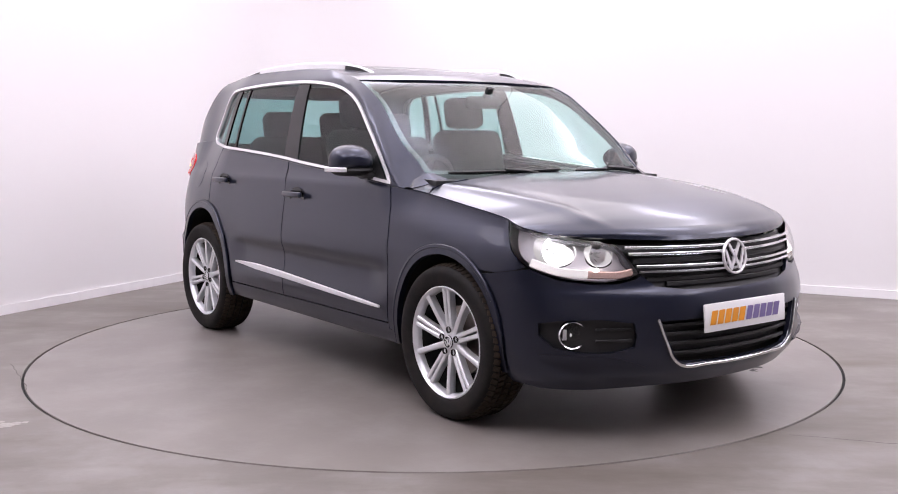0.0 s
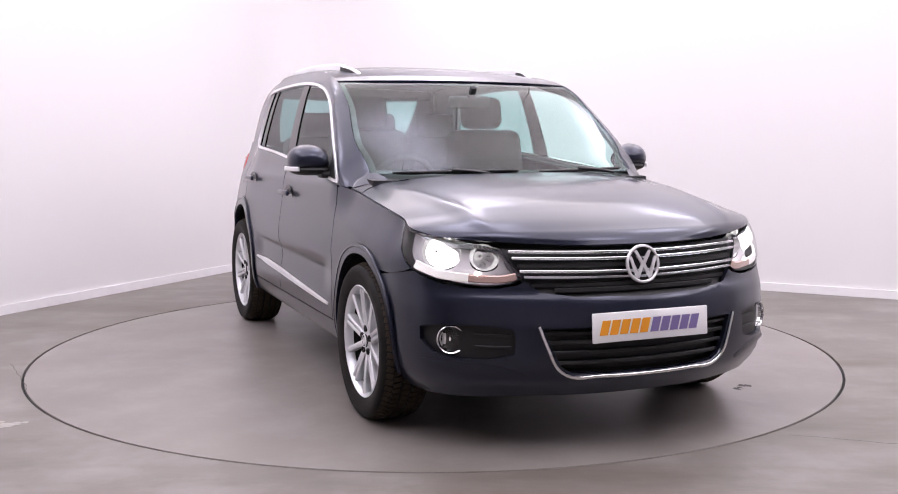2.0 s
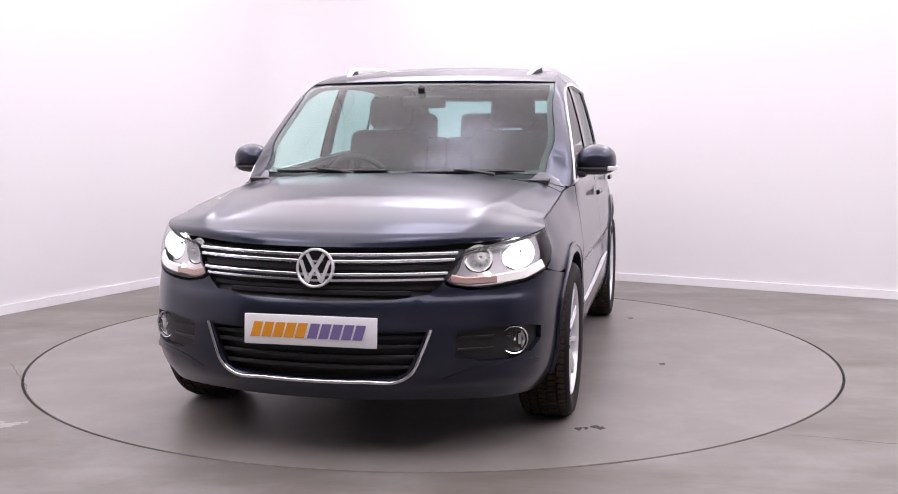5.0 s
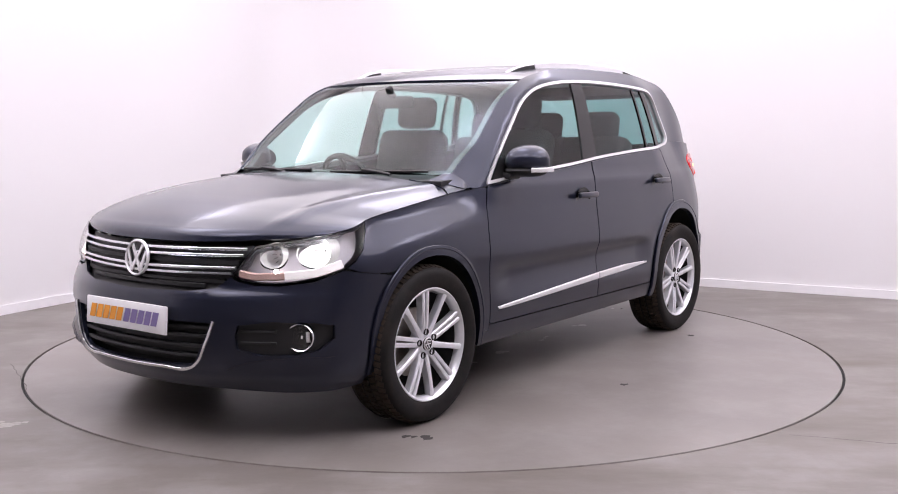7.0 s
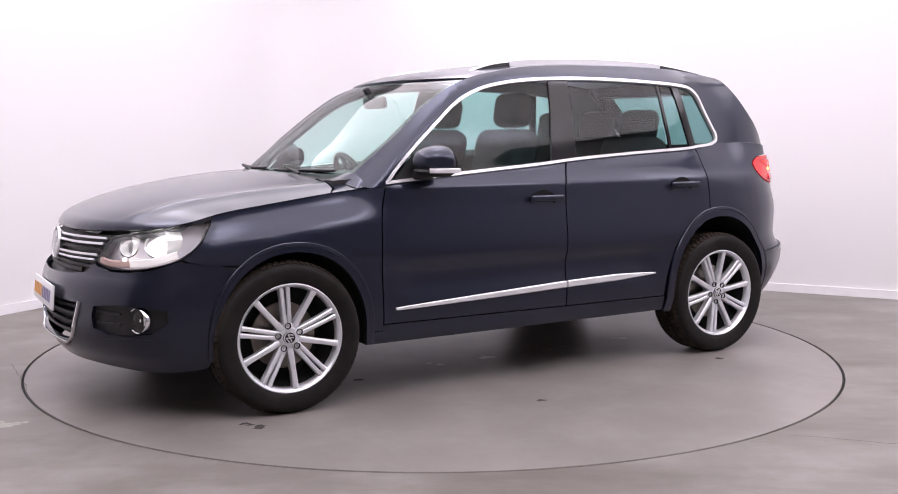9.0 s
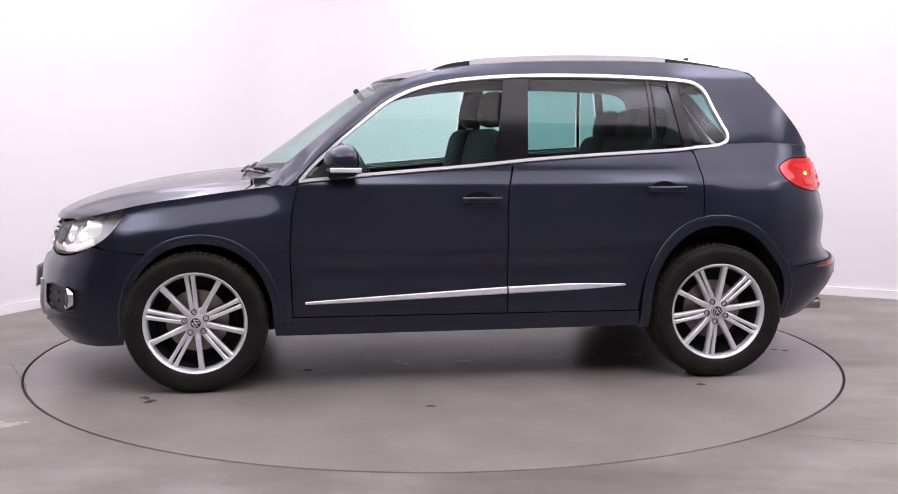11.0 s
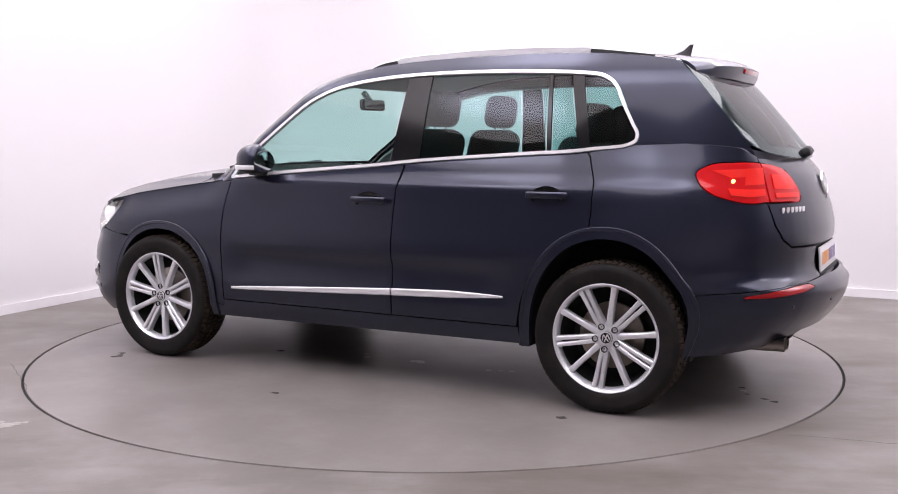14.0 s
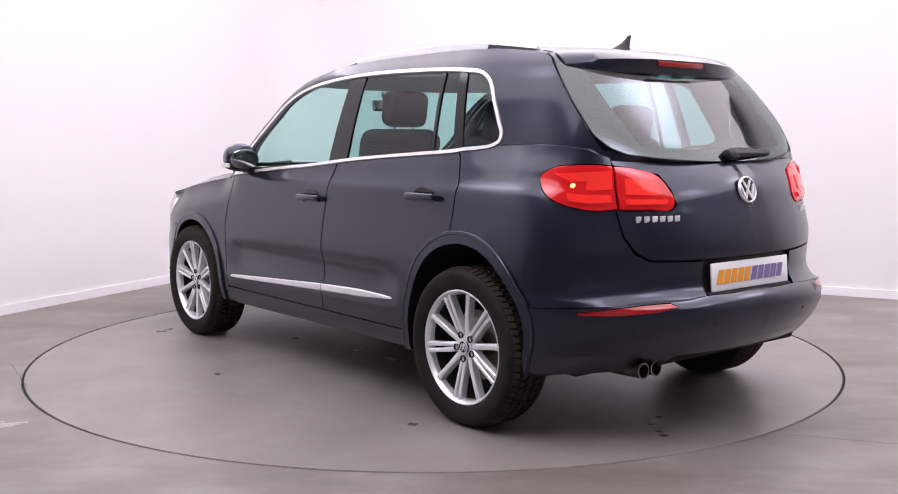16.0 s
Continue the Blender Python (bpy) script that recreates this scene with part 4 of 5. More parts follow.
def badge(parent, m, r):
    """A round bright badge: a ring round a zigzag."""
    b = part("badge", lathe([(r * .86, 0), (r * .86, .008), (r * .90, .011), (r * .97, .010), (r, .006), (r, 0)], 48, m), BRIGHTTRIM, parent, "round chrome badge")
    part("badge_backing", lathe([(0, .002), (r * .87, .002)], 40, m), GLOSSBLACK, b)
    bm = bmesh.new()
    for pts in (((-.42, .66), (-.02, -.02)), ((.42, .66), (.02, -.02)), ((-.74, .34), (-.36, -.68)), ((-.36, -.68), (-.02, .0)), ((.02, .0), (.36, -.68)), ((.36, -.68), (.74, .34))):
        (x0, y0), (x1, y1) = pts
        L = math.hypot(x1 - x0, y1 - y0) * r
        a = math.degrees(math.atan2(y1 - y0, x1 - x0))
        box((L * 1.08, r * .17, .006), m @ pose((x0 + x1) / 2 * r, (y0 + y1) / 2 * r, .006, 0, 0, a), bm=bm)
    part("zigzag", bm, BRIGHTTRIM, b, smooth=False)


def plate(parent, m):
    """A white plate with two rows of slanted coloured blocks; local x runs to its right, z is its front."""
    p = part("number_plate", box((.524, .114, .010), m @ pose(0, 0, .005), .004), WHITEPLATE, parent, "white dealer plate with orange and purple blocks")
    for k in range(10):
        bm = bmesh.new()
        x, w, h = -.228 + k * .0445 + (.004 if k > 4 else 0), .037, .056
        bm.faces.new([bm.verts.new(m @ Vector((x + dx + dy * .28, dy, .0125))) for dx, dy in ((0, -h / 2), (w, -h / 2), (w, h / 2), (0, h / 2))])
        part("printed_block", bm, ORANGE if k < 5 else PURPLE, p, smooth=False)


def lights(car, tg):
    # ---- headlamps
    for sgn in (1, -1):
        f = lower if sgn > 0 else lambda u, v: lower(-np.asarray(u), v)
        fl = sgn < 0
        lamp = new("headlight")
        lamp.parent = car
        bowls = ((1.800, .728, .772, .058, GLOWBOWL, BEAM), (1.918, .588, .757, .046, BOWL, GLOWBOWL))
        holes, rings = [], []
        for x0, y0, z0, r, *_ in bowls:
            # where the bowl's axis meets the housing, which lies behind the lens
            ys = np.linspace(.5, .85, 200)
            ss = np.array([SF(v) for v in ys])
            P = lower(ss, np.full(200, z0))
            T = np.gradient(P[:, :2], axis=0)
            N = np.stack([-T[:, 1], T[:, 0]], -1) / np.linalg.norm(T, axis=1)[:, None]
            N *= np.sign(N[:, :1])
            Q = P[:, :2] - .05 * N
            i = int(np.argmin(np.abs(Q[:, 1] - y0)))
            k = 1 / max(abs(N[i, 0]), .5)
            holes.append(circle(float(ss[i]), z0, r * 1.10, 32, k))
            rings.append((Q[i, 0], N[i]))
        patch("housing", HEADLIGHT, f, HOUSING, lamp, holes=holes, off=-.050, rim=0, step=.03, flip=fl)
        patch("housing_wall", HEADLIGHT, f, HOUSING, lamp, holes=[shrink(HEADLIGHT, .004)], off=-.049, rim=-.046, step=.03, flip=fl)
        # smoked band along the top and towards the grille
        brow = [(SF(.485), .690), (SF(.52), .74), (SF(.555), .795), (SX(1.95), .820), (SX(1.85), .841), (SX(1.74), .862), (SX(1.70), .866)]
        brow += smooth_line([(SX(1.76), .852), (SX(1.86), .832), (SX(1.95), .812), (SF(.61), .803), (SF(.553), .775), (SF(.535), .722), (SF(.520), .700)], 4)
        patch("brow", brow, f, BROW, lamp, off=-.012, rim=.03, step=.03, flip=fl, label="smoked grey lamp surround")
        for (x0, y0, z0, r, shell, glow), hole, (qx, nn) in zip(bowls, holes, rings):
            x1 = qx - .004
            m = aim((x1, y0 * sgn, z0), (1, 0, 0))
            bowl = part("reflector", lathe([(r * .30, -.060), (r * .55, -.050), (r * .8, -.030), (r, .0)], 40, m), shell, lamp, "bright lamp reflector")
            rim_in = [(x1, sgn * (y0 + r * math.cos(2 * math.pi * k / 32)), z0 + r * math.sin(2 * math.pi * k / 32)) for k in range(32)]
            rim_out = lower([p[0] * sgn for p in hole], [p[1] for p in hole]) - np.array([nn[0], nn[1] * sgn, 0]) * .05
            bm = bmesh.new()
            va, vb = [bm.verts.new(p) for p in rim_in], [bm.verts.new(tuple(p)) for p in rim_out]
            for k in range(32):
                bm.faces.new((va[k], va[(k + 1) % 32], vb[(k + 1) % 32], vb[k]))
            # the bezel glows by itself in place of light from the bulb
            part("lamp_bezel", bm, GLOWBOWL, bowl)
            part("bulb", lathe([(0, -.052), (r * .36, -.050), (r * .36, -.062)], 20, m), glow, bowl)
            part("lamp_shield", lathe([(0, -.028), (r * .13, -.030), (r * .17, -.040), (r * .17, -.055)], 18, m), REFLECTOR, bowl)
            for k in range(12):
                a = 2 * math.pi * k / 12
                part("facet", box((r * .50, .0025, .004), m @ pose(0, 0, 0, 0, 0, math.degrees(a)) @ pose(r * .76, 0, -.030, 0, -45, 0)), REFLECTOR, bowl)
        # lower running lamp: pale strip that turns amber towards the grille
        ss = np.linspace(SX(1.80), SF(.505), 26)
        zz = np.interp(ss, [SF(.505), SF(.56), SF(.66), SX(1.89), SX(1.80)], [.690, .678, .682, .694, .725])
        p3 = lower(ss * sgn, zz)
        nn = [(.95, .3 * sgn, 0)] * len(ss)
        p3 = p3 - np.array([(.93, .37 * sgn, 0)]) * .018
        sweep(p3[:15], .034, .010, mat=RUNLAMP, name="running_lamp", parent=lamp, normals=nn[:15])
        sweep(p3[14:], .030, .012, mat=PALEAMBER, name="indicator", parent=lamp, normals=nn[14:], label="amber indicator lens")
        c = lower([SF(.635) * sgn], [.697])[0]
        m = aim(Vector(c) - Vector((.95, .3 * sgn, 0)) * .012, (.95, .3 * sgn, 0))
        part("side_bulb", lathe([(0, .006), (.008, .004), (.012, -.004)], 20, m), LAMPGLOW, lamp)
        patch("lens", HEADLIGHT, f, LENS, lamp, off=.001, rim=0, step=.03, flip=fl, dome=.004)
        # ---- fog lamps
        fog = new("fog_lamp")
        fog.parent = car
        c = lower([SF(.738) * sgn], [.448])[0]
        n = Vector((.90, .42 * sgn, 0))
        m = aim(Vector(c) - n * .022, n)
        part("bezel", lathe([(.048, .002), (.050, .010), (.054, .013), (.057, .009), (.058, -.01)], 40, m), CHROME, fog, "chrome ring")
        part("reflector", lathe([(0, -.04), (.02, -.036), (.038, -.015), (.045, .004)], 32, m), REFLECTOR, fog)
        # glow added to the fog bulb so its inside looks bright
        part("bulb", box((.018, .018, .04), m @ pose(0, 0, -.02), .005), GLOWBOWL, fog)
        for dx in (-.027, .027):
            part("reflector_wing", box((.012, .042, .014), m @ pose(dx, 0, -.010, 0, 30 if dx < 0 else -30, 0), .003), BOWL, fog)
        part("lens", lathe([(0, .014), (.02, .013), (.036, .009), (.046, .003)], 32, m), LENS, fog)
        for z in (.425, .470):
            ss = np.linspace(SF(.54), SF(.665), 8)
            p3 = lower(ss * sgn, [z] * 8) - np.array([(.95, .3 * sgn, 0)]) * .020
            sweep(p3, .010, .008, mat=BLACK, name="vent_bar", parent=fog, normals=[(1, .25 * sgn, 0)] * 8)
        # ---- tail lamps
        for nm, P, par in (("tail_light", TAIL_OUT, car), ("tail_light", TAIL_IN, tg)):
            mir = (lambda Q: Q) if sgn > 0 else (lambda Q: [(2 * S_END - s, z) for s, z in Q])
            t = patch(nm, mir(P), lower, REDLENS, par, step=.02, off=.004, rim=.02, dome=.012, label="glossy red tail lamp")
            if P is TAIL_OUT:
                q = [(SR(.74), 1.085), (SR(.662), 1.085), (SR(.662), 1.015), (SR(.74), 1.012)]
                patch("lamp_cell", mir(q), lower, REDBRIGHT, t, step=.03, off=.0178, rim=.004)
                q = [(SX(-1.79), 1.00), (SR(.735), .995), (SR(.665), .995), (SR(.665), .968), (SR(.73), .963), (SX(-1.80), .972)]
                patch("lamp_cell", mir(q), lower, REDBRIGHT, t, step=.03, off=.0175, rim=.004)
                q = circle(SR(.775), 1.03, .009, 12)
                patch("bulb", mir(q), lower, BULB, t, step=.02, off=.021, rim=.006)
                q = [(SX(-1.72), 1.075), (SR(.735), 1.085), (SR(.735), 1.05), (SX(-1.80), 1.045)]
                patch("lamp_cell", mir(q), lower, REDBRIGHT, t, step=.03, off=.0172, rim=.004)
            else:
                q = [(SR(.615), 1.055), (SR(.50), 1.045), (SR(.475), 1.0), (SR(.485), .99), (SR(.615), .995)]
                patch("lamp_cell", mir(q), lower, REDBRIGHT, t, step=.03, off=.0178, rim=.004)
                patch("lamp_cell", mir([(SR(.615), .978), (SR(.45), .975), (SR(.46), .957), (SR(.615), .958)]), lower, REDBRIGHT, t, step=.03, off=.0175, rim=.004)


def trim(car, tg):
    # ---- grille bars
    for z, ends in ((.779, .522), (.755, .512), (.706, .487), (.684, .472)):
        s1 = np.linspace(SF(-ends), SF(ends), 41)
        p3 = lower(s1, [z - .008 * (1 - abs(v) / SF(ends)) + .004 for v in s1])
        nn = [(math.cos(v * .3), math.sin(v * .3), .1) for v in s1]
        sweep(p3 - np.array([(.018, 0, 0)]), .011, .020, mat=CHROME, name="grille_bar", parent=car, label="thin chrome grille bar", normals=nn)
    for z, ends in ((.730, .49), (.655, .44), (.635, .36)):
        s1 = np.linspace(SF(-ends), SF(ends), 31)
        p3 = lower(s1, [z] * 31)
        sweep(p3 - np.array([(.028, 0, 0)]), .020, .014, mat=BLACK, name="grille_slat", parent=car, normals=[(1, 0, .1)] * 31)
    for z in (.36, .40, .44, .475):
        e = np.interp(z, [.33, .36, .50], [.33, .365, .425])
        s1 = np.linspace(SF(-e), SF(e), 31)
        p3 = lower(s1, [z] * 31)
        sweep(p3 - np.array([(.040, 0, 0)]), .014, .022, mat=BLACK, name="grille_slat", parent=car, normals=[(1, 0, .1)] * 31)
    L = smooth_line([(SF(-.447), .508), (SF(-.415), .42), (SF(-.380), .345), (SF(-.345), .318), (SF(-.2), .309), (0, .306), (SF(.2), .309), (SF(.345), .318), (SF(.380), .345), (SF(.415), .42), (SF(.447), .508)], 6)
    p3 = lower([p[0] for p in L], [p[1] for p in L])
    sweep(p3, .012, .012, mat=CHROME, name="grille_surround", parent=car, label="chrome strip round the lower grille", normals=[(1, v[0] * .3, 0) for v in L])
    c = lower([0.0], [.728])[0]
    badge(car, Matrix.Translation(Vector(c) - Vector((.004, 0, 0))) @ pose(0, 0, 0, 90, 0, 90) @ pose(0, 0, 0, -8, 0, 0), .076)
    c = lower([S_END], [1.005])[0]
    badge(tg, Matrix.Translation(Vector(c) - Vector((.003, 0, 0))) @ pose(0, 0, 0, 90, 0, -90) @ pose(0, 0, 0, -14, 0, 0), .056)
    plate(car, Matrix.Translation((2.172, 0, .500)) @ pose(0, 0, 0, 90, 0, 90) @ pose(0, 0, 0, -4, 0, 0))
    plate(car, Matrix.Translation((-2.098, 0, .665)) @ pose(0, 0, 0, 90, 0, -90) @ pose(0, 0, 0, -4, 0, 0))
    # plate holder ledge
    part("plate_ledge", box((.03, .56, .02), pose(-2.10, 0, .597), .006), BLACK, car)
    # ---- tailgate lettering, as plain bars
    for y0, n, z, w in ((.575, 6, .905, .024), (-.49, 4, .905, .017)):
        for k in range(n):
            c = lower([SR(abs(y0 - k * .032 * (1 if y0 > 0 else 1))) if y0 - k * .032 > 0 else 2 * S_END - SR(abs(y0 - k * .032))], [z])[0]
            d = Vector((-.96, .25 * (1 if y0 > 0 else -1), .05))
            part("badge_bar", box((.006, w, .024), pose(c[0], c[1], c[2], 0, 0, -14 if y0 > 0 else 14), .002), SATIN, tg)
    # ---- mirrors
    for sgn in (1, -1):
        mir = new("door_mirror")
        mir.parent = car
        bm = bmesh.new()
        bmesh.ops.create_uvsphere(bm, u_segments=32, v_segments=20, radius=1.0)
        for v in bm.verts:
            x, y, z = v.co
            y2 = math.copysign(abs(y) ** .75, y)
            z2 = math.copysign(abs(z) ** .8, z)
            x2 = x * .110 if x > 0 else x * .045
            v.co = (.565 + x2 - .02 * y2, sgn * (.925 + y2 * .098), 1.097 + z2 * (.080 if z > 0 else .048) + .008 * (1 - abs(y2)))
        part("cap", bm, PAINT, mir)
        bm = bmesh.new()
        bmesh.ops.create_uvsphere(bm, u_segments=32, v_segments=12, radius=1.0)
        for v in bm.verts:
            x, y, z = v.co
            v.co = (.565 + (x * .104 if x > 0 else x * .048) - .02 * y, sgn * (.918 + math.copysign(abs(y) ** .75, y) * .096), 1.062 + z * .030)
        part("mirror_base", bm, BLACK, mir)
        pts = [(.565 + .107 * math.cos(a) - .02 * math.sin(a), sgn * (.925 + .0985 * math.copysign(abs(math.sin(a)) ** .75, math.sin(a))), 1.066) for a in np.linspace(.55, 1.95, 12)]
        sweep(pts, .022, .008, mat=SATIN, name="indicator", parent=mir, normals=[(math.cos(a), sgn * math.sin(a), 0) for a in np.linspace(.55, 1.95, 12)], label="pale indicator strip")
        bm = lathe([(0, .0), (.9, .0), (1.0, -.04)], 32, Matrix.Translation((.513, sgn * .925, 1.098)) @ pose(0, 0, 0, 0, -90, 0) @ Matrix.Diagonal((.055, .086, .05, 1)))
        part("mirror_glass", bm, REFLECTOR, mir)
        part("stalk", box((.10, .09, .035), pose(.61, sgn * .835, 1.038, 0, 0, 0), .012), BLACK, mir)
        bm = bmesh.new()
        tri = upper(np.array([.76, .60, .64]), np.array([BELT(.76) + .02, BELT(.60) + .02, 1.135]))
        a = [bm.verts.new((p[0], sgn * (p[1] + .002), p[2])) for p in tri]
        b = [bm.verts.new((p[0], sgn * (p[1] - .012), p[2])) for p in tri]
        bm.faces.new(a)
        bm.faces.new(b[::-1])
        part("sail_panel", bm, BLACK, mir, smooth=False)
    # ---- roof rails
    for sgn in (1, -1):
        rail = new("roof_rail")
        rail.parent = car
        prof = smooth_line([(.16, .0, 1.543), (.06, 0, 1.580), (-.07, 0, 1.602), (-.36, 0, 1.623), (-.66, 0, 1.631), (-.95, 0, 1.627), (-1.10, 0, 1.621), (-1.25, 0, 1.604), (-1.40, 0, 1.584)], 8)
        P = [(x, sgn * (.545 if x < 0 else .545 - .03 * x / .16), z) for x, _, z in prof]
        body = [p for p in P if -1.115 < p[0] < -.06]
        sweep([(x, y, z - .024) for x, y, z in body], .040, .043, mat=RAIL, name="bar", parent=rail, label="satin silver bar")
        for seg in ([p for p in P if p[0] > -.075], [p for p in P if p[0] < -1.095]):
            bm = bmesh.new()
            rows = []
            for x, y, z in seg:
                zr = float(roof_height(x, y)) - .012
                rows.append([bm.verts.new((x, y - .018, zr)), bm.verts.new((x, y - .015, max(z + .006, zr))), bm.verts.new((x, y + .015, max(z + .006, zr))), bm.verts.new((x, y + .018, zr))])
            for p, q in zip(rows, rows[1:]):
                for i in range(4):
                    bm.faces.new((p[i], p[(i + 1) % 4], q[(i + 1) % 4], q[i]))
            bm.faces.new(rows[0])
            bm.faces.new(rows[-1][::-1])
            part("foot", bm, BLACK, rail)
            cap = [(x, y - sgn * .004, z + .003) for x, y, z in seg]
            sweep(cap, .026, .009, mat=RAIL, name="end_cap", parent=rail)
    # ---- aerial
    bm = bmesh.new()
    rows = []
    for h, x0, x1, w in ((0, -1.30, -1.43, .022), (.012, -1.325, -1.425, .014), (.035, -1.385, -1.43, .006), (.065, -1.42, -1.438, .003)):
        zb = float(roof_height(-1.37, 0)) - .004
        rows.append([bm.verts.new((x, y, zb + h)) for x, y in ((x0, 0), ((x0 + x1) / 2, w), (x1, w * .4), (x1, -w * .4), ((x0 + x1) / 2, -w))])
    for p, q in zip(rows, rows[1:]):
        for i in range(5):
            bm.faces.new((p[i], p[(i + 1) % 5], q[(i + 1) % 5], q[i]))
    bm.faces.new(rows[-1])
    part("aerial", bm, BLACK, car)
    # ---- wipers
    for y0, y1, x0, x1 in ((-.62, -.02, 1.0, 1.075), (.10, .62, 1.075, .985)):
        w = new("wiper")
        w.parent = car
        ys = np.linspace(y0, y1, 14)
        xs = np.interp(np.abs(ys), [0, .3, .62], [1.078, 1.05, .965])
        P = [(x - .012, y, 1.050 + .008 * (k / 13)) for k, (x, y) in enumerate(zip(xs, ys))]
        sweep(P, .011, .010, mat=BLACK, name="blade", parent=w, up=(.5, 0, .8))
        ym = (y0 + y1) / 2
        P = [(1.086, ym + .14, 1.044), (1.080, ym + .06, 1.056), (1.066, ym - .05, 1.064)]
        sweep(P, .014, .011, mat=BLACK, name="arm", parent=w, up=(.5, 0, .8))
    w = new("rear_wiper")
    w.parent = car
    P = [(-1.985, .0, 1.150), (-1.985, -.06, 1.152), (-1.980, -.16, 1.150), (-1.962, -.30, 1.148)]
    sweep(P, .03, .022, mat=BLACK, name="arm", parent=w, up=(-.8, 0, .5), taper=[1.3, 1.3, 1, .5])
    part("pivot", box((.05, .075, .045), pose(-1.99, .0, 1.148, 0, 20, 0), .015), BLACK, w)
    # ---- exhaust
    for dy in (0, .075):
        m = pose(-1.865, .47 + dy, .310, 0, -88, 0)
        part("exhaust_pipe", lathe([(.028, -.20), (.030, .14), (.032, .145), (.028, .145), (.026, .0), (0, -.02)], 28, m), EXHAUST, car, "steel exhaust tailpipe")
    # side indicator creases, fuel flap, sensors
    for y in (.62, .3, -.3, -.62):
        c = lower([SR(abs(y)) if y > 0 else 2 * S_END - SR(abs(y))], [.50])[0]
        n = Vector((-1, y * .6, 0)).normalized()
        part("parking_sensor", lathe([(0, .008), (.008, .008), (.010, .004)], 16, aim(c, n)), PAINT, car)


WHEELS = []


def wheel(car, x, y, angle):
    sgn = 1 if y > 0 else -1
    w = new("wheel")
    w.parent = car
    w.matrix_basis = pose(x, y, .338, -90 * sgn, 0, 0) @ pose(0, 0, 0, 0, 0, angle)
    if WHEELS:
        for o in WHEELS[0].children:
            c = o.copy()
            scene.collection.objects.link(c)
            c.parent = w
        return
    WHEELS.append(w)
    prof = [(.232, .078), (.245, .096), (.262, .104), (.30, .112), (.318, .109), (.328, .100), (.333, .086), (.334, .05), (.334, 0), (.334, -.05), (.333, -.086), (.328, -.100), (.30, -.112), (.24, -.1), (.232, -.08)]
    part("tyre", lathe(prof, 96), RUBBER, w)
    bm = bmesh.new()
    for k in range(72):
        for j, h in enumerate((-.078, -.042, 0, .042, .078)):
            a = 2 * math.pi * (k + (.5 if j % 2 else 0)) / 72
            r = .3365 if abs(h) < .07 else .3335
            box((.009, .0215, .030), Matrix.Rotation(a, 4, "Z") @ pose(r, 0, h, 14 if j % 2 else -14, (-18 if h > .07 else 18 if h < -.07 else 0), 0), bm=bm)
    part("tread", bm, TREAD, w, smooth=False)
    part("rim", lathe([(.205, -.10), (.222, -.02), (.226, .075), (.230, .088), (.241, .0985), (.245, .097), (.245, .085), (.24, .07), (.232, -.09)], 96), ALLOY, w)
    bm = bmesh.new()
    for k in range(10):
        a = 2 * math.pi * k / 10
        offs = (-.0155, .0155) if k % 2 == 0 else (0,)
        wd = .020 if k % 2 == 0 else .026
        for o in offs:
            rows = []
            for r, h, ww in ((.045, .070, 1.1), (.09, .078, 1.0), (.15, .084, .9), (.20, .088, .95), (.238, .090, 1.15)):
                oo = o * (.55 + .45 * r / .238) * (1.0 if r > .06 else .8)
                half = wd * ww / 2
                sec = [(oo - half, h - .035), (oo - half, h - .004), (oo - half * .55, h), (oo + half * .55, h), (oo + half, h - .004), (oo + half, h - .035)]
                rows.append([bm.verts.new(Matrix.Rotation(a, 3, "Z") @ Vector((r, t, z))) for t, z in sec])
            for p, q in zip(rows, rows[1:]):
                for i in range(5):
                    bm.faces.new((p[i], p[i + 1], q[i + 1], q[i]))
                bm.faces.new((p[5], p[0], q[0], q[5]))
    part("spokes", bm, ALLOY, w)
    part("hub", lathe([(0, .074), (.034, .074), (.05, .070), (.066, .060), (.07, .03)], 40), ALLOY, w)
    for k in range(5):
        a = 2 * math.pi * k / 5
        part("wheel_bolt", lathe([(.0, .070), (.010, .070), (.0125, .079), (.0145, .079), (.0145, .06)], 16, pose(.053 * math.cos(a), .053 * math.sin(a), 0)), BLACK, w)
    part("brake_disc", lathe([(0, .0), (.15, .0), (.15, -.02)], 48), EXHAUST, w)
    part("inner_barrel", lathe([(.0, -.06), (.2, -.06), (.215, -.02), (.222, .06)], 48), UNDER, w)
    part("centre_cap", lathe([(0, .080), (.022, .080), (.024, .083), (.028, .081), (.029, .07)], 32), HOUSINGDARK, w)
    part("cap_ring", lathe([(.0235, .0805), (.0245, .0845), (.027, .0845), (.0285, .080)], 32), SATIN, w)
    bm = bmesh.new()
    for x0, y0, x1, y1 in ((-.010, .016, 0, 0), (.010, .016, 0, 0), (-.018, .009, -.009, -.016), (-.009, -.016, 0, 0), (0, 0, .009, -.016), (.009, -.016, .018, .009)):
        box((math.hypot(x1 - x0, y1 - y0), .0045, .003), pose((x0 + x1) / 2, (y0 + y1) / 2, .082, 0, 0, math.degrees(math.atan2(y1 - y0, x1 - x0))), bm=bm)
    part("cap_zigzag", bm, SATIN, w, smooth=False)


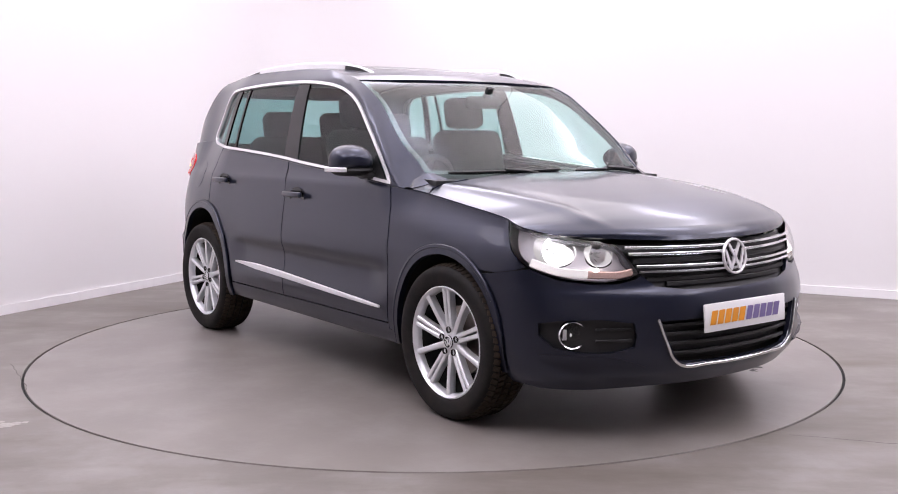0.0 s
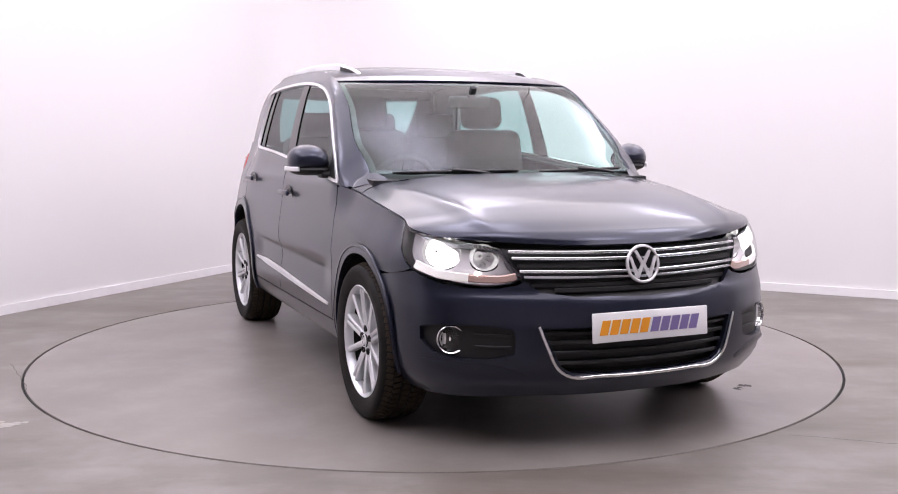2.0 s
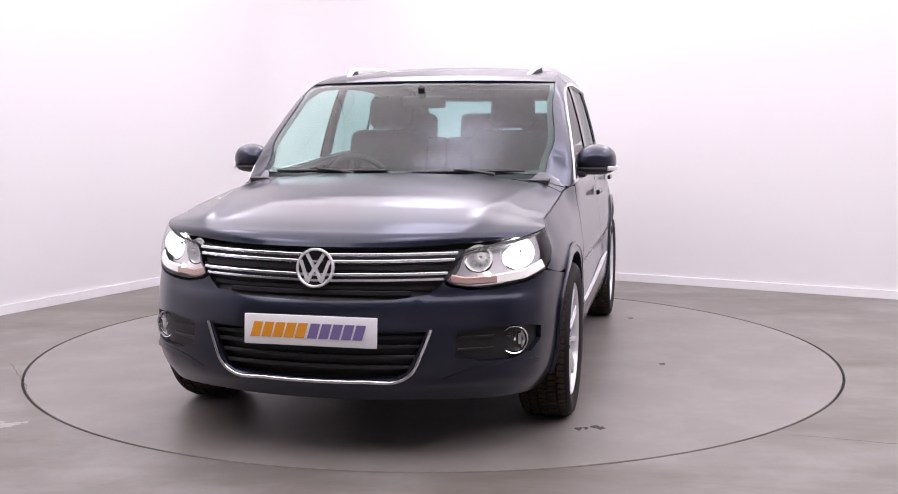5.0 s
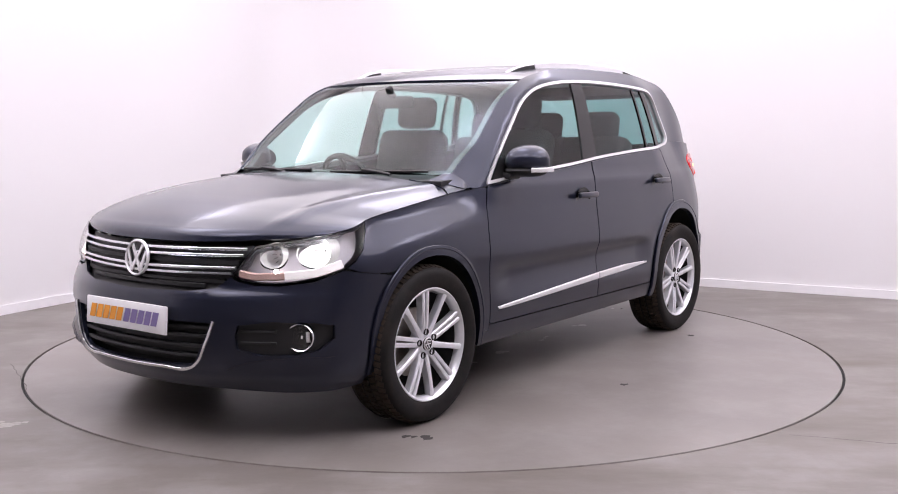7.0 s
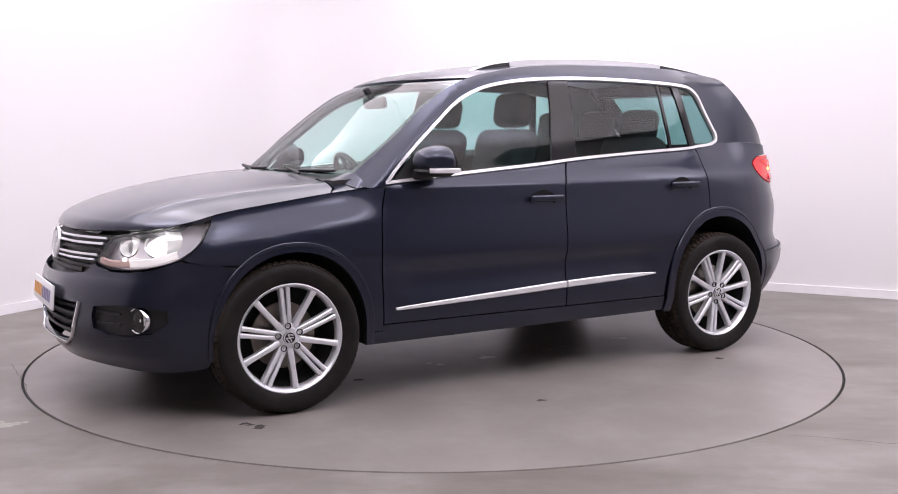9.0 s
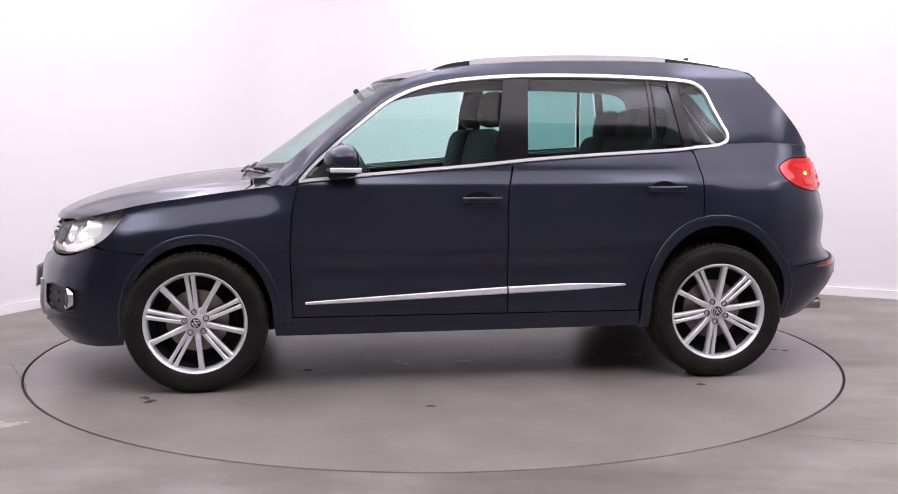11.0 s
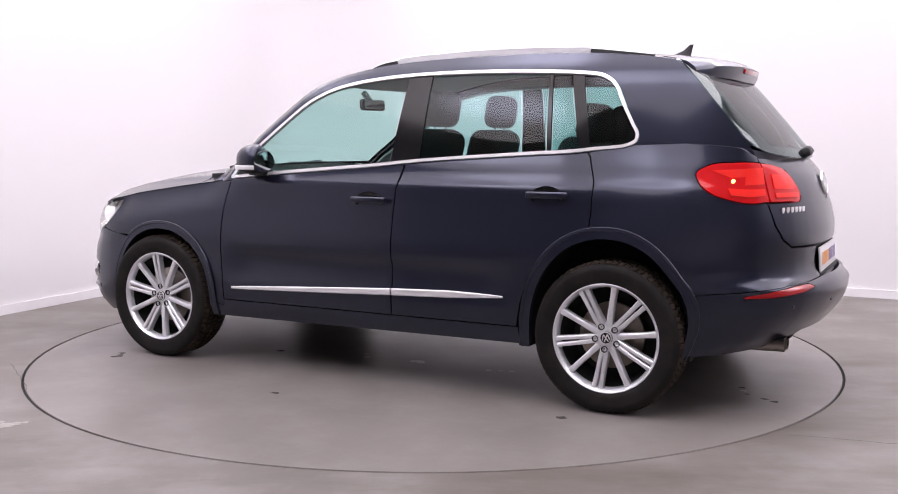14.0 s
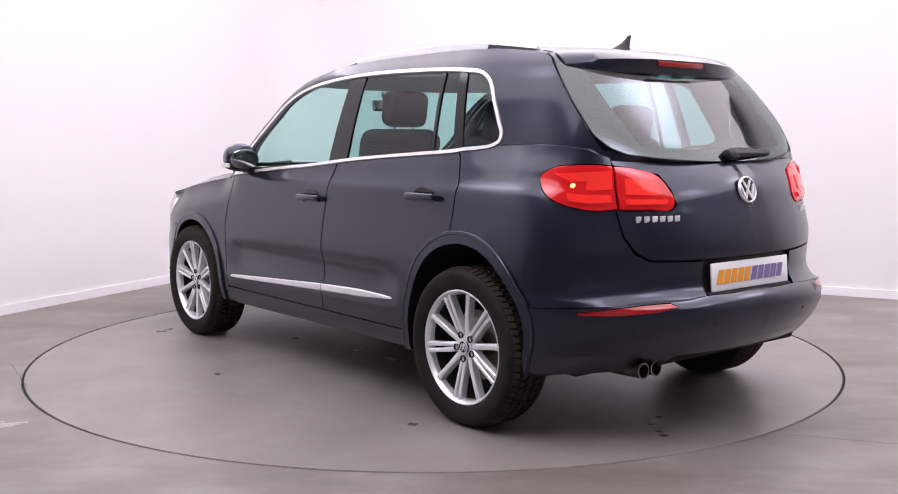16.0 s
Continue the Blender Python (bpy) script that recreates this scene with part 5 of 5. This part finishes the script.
def cushion(size, m, bulge=.02, bevel=.05):
    """A stuffed block: rounded and slightly swollen."""
    bm = box(size, Matrix(), min(bevel, min(size) * .45), 3)
    for v in bm.verts:
        k = (1 - (2 * v.co.x / size[0]) ** 2) * (1 - (2 * v.co.y / size[1]) ** 2)
        v.co.z += math.copysign(bulge * max(k, 0), v.co.z)
        v.co = m @ v.co
    return bm


def seat(car, y, x=-.20, rear=False):
    st = new("rear_seat" if rear else "front_seat")
    st.parent = car
    st.matrix_basis = pose(x, y, 0)
    w = .52
    part("seat_cushion", cushion((.52, w, .16), pose(.20, 0, .60, 0, -8, 0)), FABRIC, st)
    part("backrest", cushion((.62 if rear else .66, w - .04, .15), pose(-.10, 0, .92 if rear else .94, 0, -104, 0), .03, .07), FABRIC, st)
    part("headrest", cushion((.19, .26, .11), pose(-.20, 0, 1.285 if rear else 1.365, 0, -100, 0), .02, .054), FABRIC, st)
    for dy in (-.06, .06):
        part("headrest_post", lathe([(.006, 0), (.006, .12)], 10, pose(-.175, dy, 1.20, 0, -12, 0)), CHROME, st)


def cabin(car):
    for y in (.37, -.37):
        seat(car, y, -.02)
    for y in (.42, -.42):
        seat(car, y, -.88, True)
    seat(car, 0.0, -.90, True)
    # dashboard with a hood over the dials
    bm = bmesh.new()
    prof = [(1.02, 1.02), (.80, 1.035), (.60, 1.015), (.52, .98), (.50, .90), (.54, .75), (.62, .60), (1.0, .60)]
    rows = []
    for k in range(17):
        y = -.74 + 1.48 * k / 16
        bulge = .03 * math.exp(-((y + .37) / .18) ** 2)
        rows.append([bm.verts.new((x, y, z + (bulge if .5 < x < .7 and z > .95 else 0))) for x, z in prof])
    for p, q in zip(rows, rows[1:]):
        for i in range(len(prof)):
            bm.faces.new((p[i], p[(i + 1) % len(prof)], q[(i + 1) % len(prof)], q[i]))
    bm.faces.new(rows[0])
    bm.faces.new(rows[-1][::-1])
    part("dashboard", bm, DASH, car, sharp=50)
    part("centre_console", box((.9, .24, .28), pose(.15, 0, .52), .03), DASH, car)
    # steering wheel, on the right
    sw = new("steering_wheel")
    sw.parent = car
    sw.matrix_basis = pose(.40, -.37, .965, 0, -62, 0)
    ring = [(.172 + .016 * math.cos(a), .016 * math.sin(a)) for a in np.linspace(0, 2 * math.pi, 10, endpoint=False)]
    part("rim", lathe(ring, 48, closed=True), DASH, sw)
    part("boss", lathe([(0, .03), (.05, .028), (.07, .01), (.06, -.03)], 28), DASH, sw)
    for a in (0, 180, 270):
        part("spoke", box((.12, .034, .014), pose(0, 0, 0, 0, 0, a) @ pose(.11, 0, .0), .005), DASH, sw)
    # interior mirror
    im = new("interior_mirror")
    im.parent = car
    im.matrix_basis = pose(.44, 0, 1.405, 0, 8, 0)
    part("mirror_case", box((.035, .235, .065), pose(0, 0, 0), .014, 3), BLACK, im)
    part("mirror_glass", box((.002, .215, .050), pose(-.019, 0, 0), 0), REFLECTOR, im)
    part("mirror_mount", box((.03, .035, .07), pose(.03, 0, .055, 0, 30, 0), .008), BLACK, im)
    # lining of the pillars and roof
    DL = [(x, float(DLOTOP(x)) + .005) for x in np.linspace(.80, -1.10, 30)] + [(-1.22, 1.50), (-1.28, 1.47), (-1.407, 1.235), (-1.40, 1.19), (-1.35, 1.165)] + [(x, float(BELT(x)) + .0) for x in np.linspace(-1.2, .79, 30)]
    outer = [(x, float(GUTTER(x)) - .012) for x in np.linspace(.87, -1.48, 50)] + [(-1.56, 1.49), (-1.66, 1.375), (-1.76, 1.255), (-1.80, 1.175)] + [(x, float(BELT(x)) - .01) for x in np.linspace(-1.78, .86, 50)]
    for sgn in (1, -1):
        f = upper if sgn > 0 else mirror_fn(upper)
        patch("pillar_lining", outer, f, TRIMGREY, car, holes=[DL], step=.05, off=-.022, rim=.02, flip=sgn > 0)
    edge, mid = ROOF[0]
    rf = cross_surface(edge - np.array([0, .02, .02]), mid - np.array([0.03, 0, .03]), 2.4)
    patch("headliner", [(-1, 0), (1, 0), (1, 1), (-1, 1)], rf, LINER, car, step=.1, rim=0, flip=True)
    part("parcel_shelf", box((.48, 1.25, .03), pose(-1.55, 0, 1.06), .01), FABRIC, car)


# ------------------------------------------------------------------ build
room()
deck = turntable()
car = build_car()

# heading of the car by time, degrees
TURN = [(0.0, -54.1), (0.5, -55.2), (1.0, -57.95), (1.5, -62.1), (2.0, -67.95), (2.5, -73.85), (3.0, -79.85), (3.5, -85.75), (4.0, -91.75), (4.5, -97.65), (5.75, -112.4), (7.0, -127.2),
        (7.5, -133.05), (8.0, -138.95), (8.5, -144.7), (9.0, -150.5), (10.25, -164.95), (11.5, -179.35), (12.0, -185.1), (12.5, -190.85), (13.0, -196.75), (13.5, -202.55), (14.0, -208.4), (14.5, -214.2), (15.0, -220.1), (15.5, -225.95), (16.0, -231.9)]
PIVOT = (0.041, -0.035)


def motions():
    rows = []
    for t, a in TURN:
        rows.append((t, pose(0, 0, 0, 0, 0, a) @ pose(-PIVOT[0], -PIVOT[1], 0)))
    walk(car, rows)
    walk(deck, [(t, pose(0, 0, 0, 0, 0, a)) for t, a in TURN])


motions()
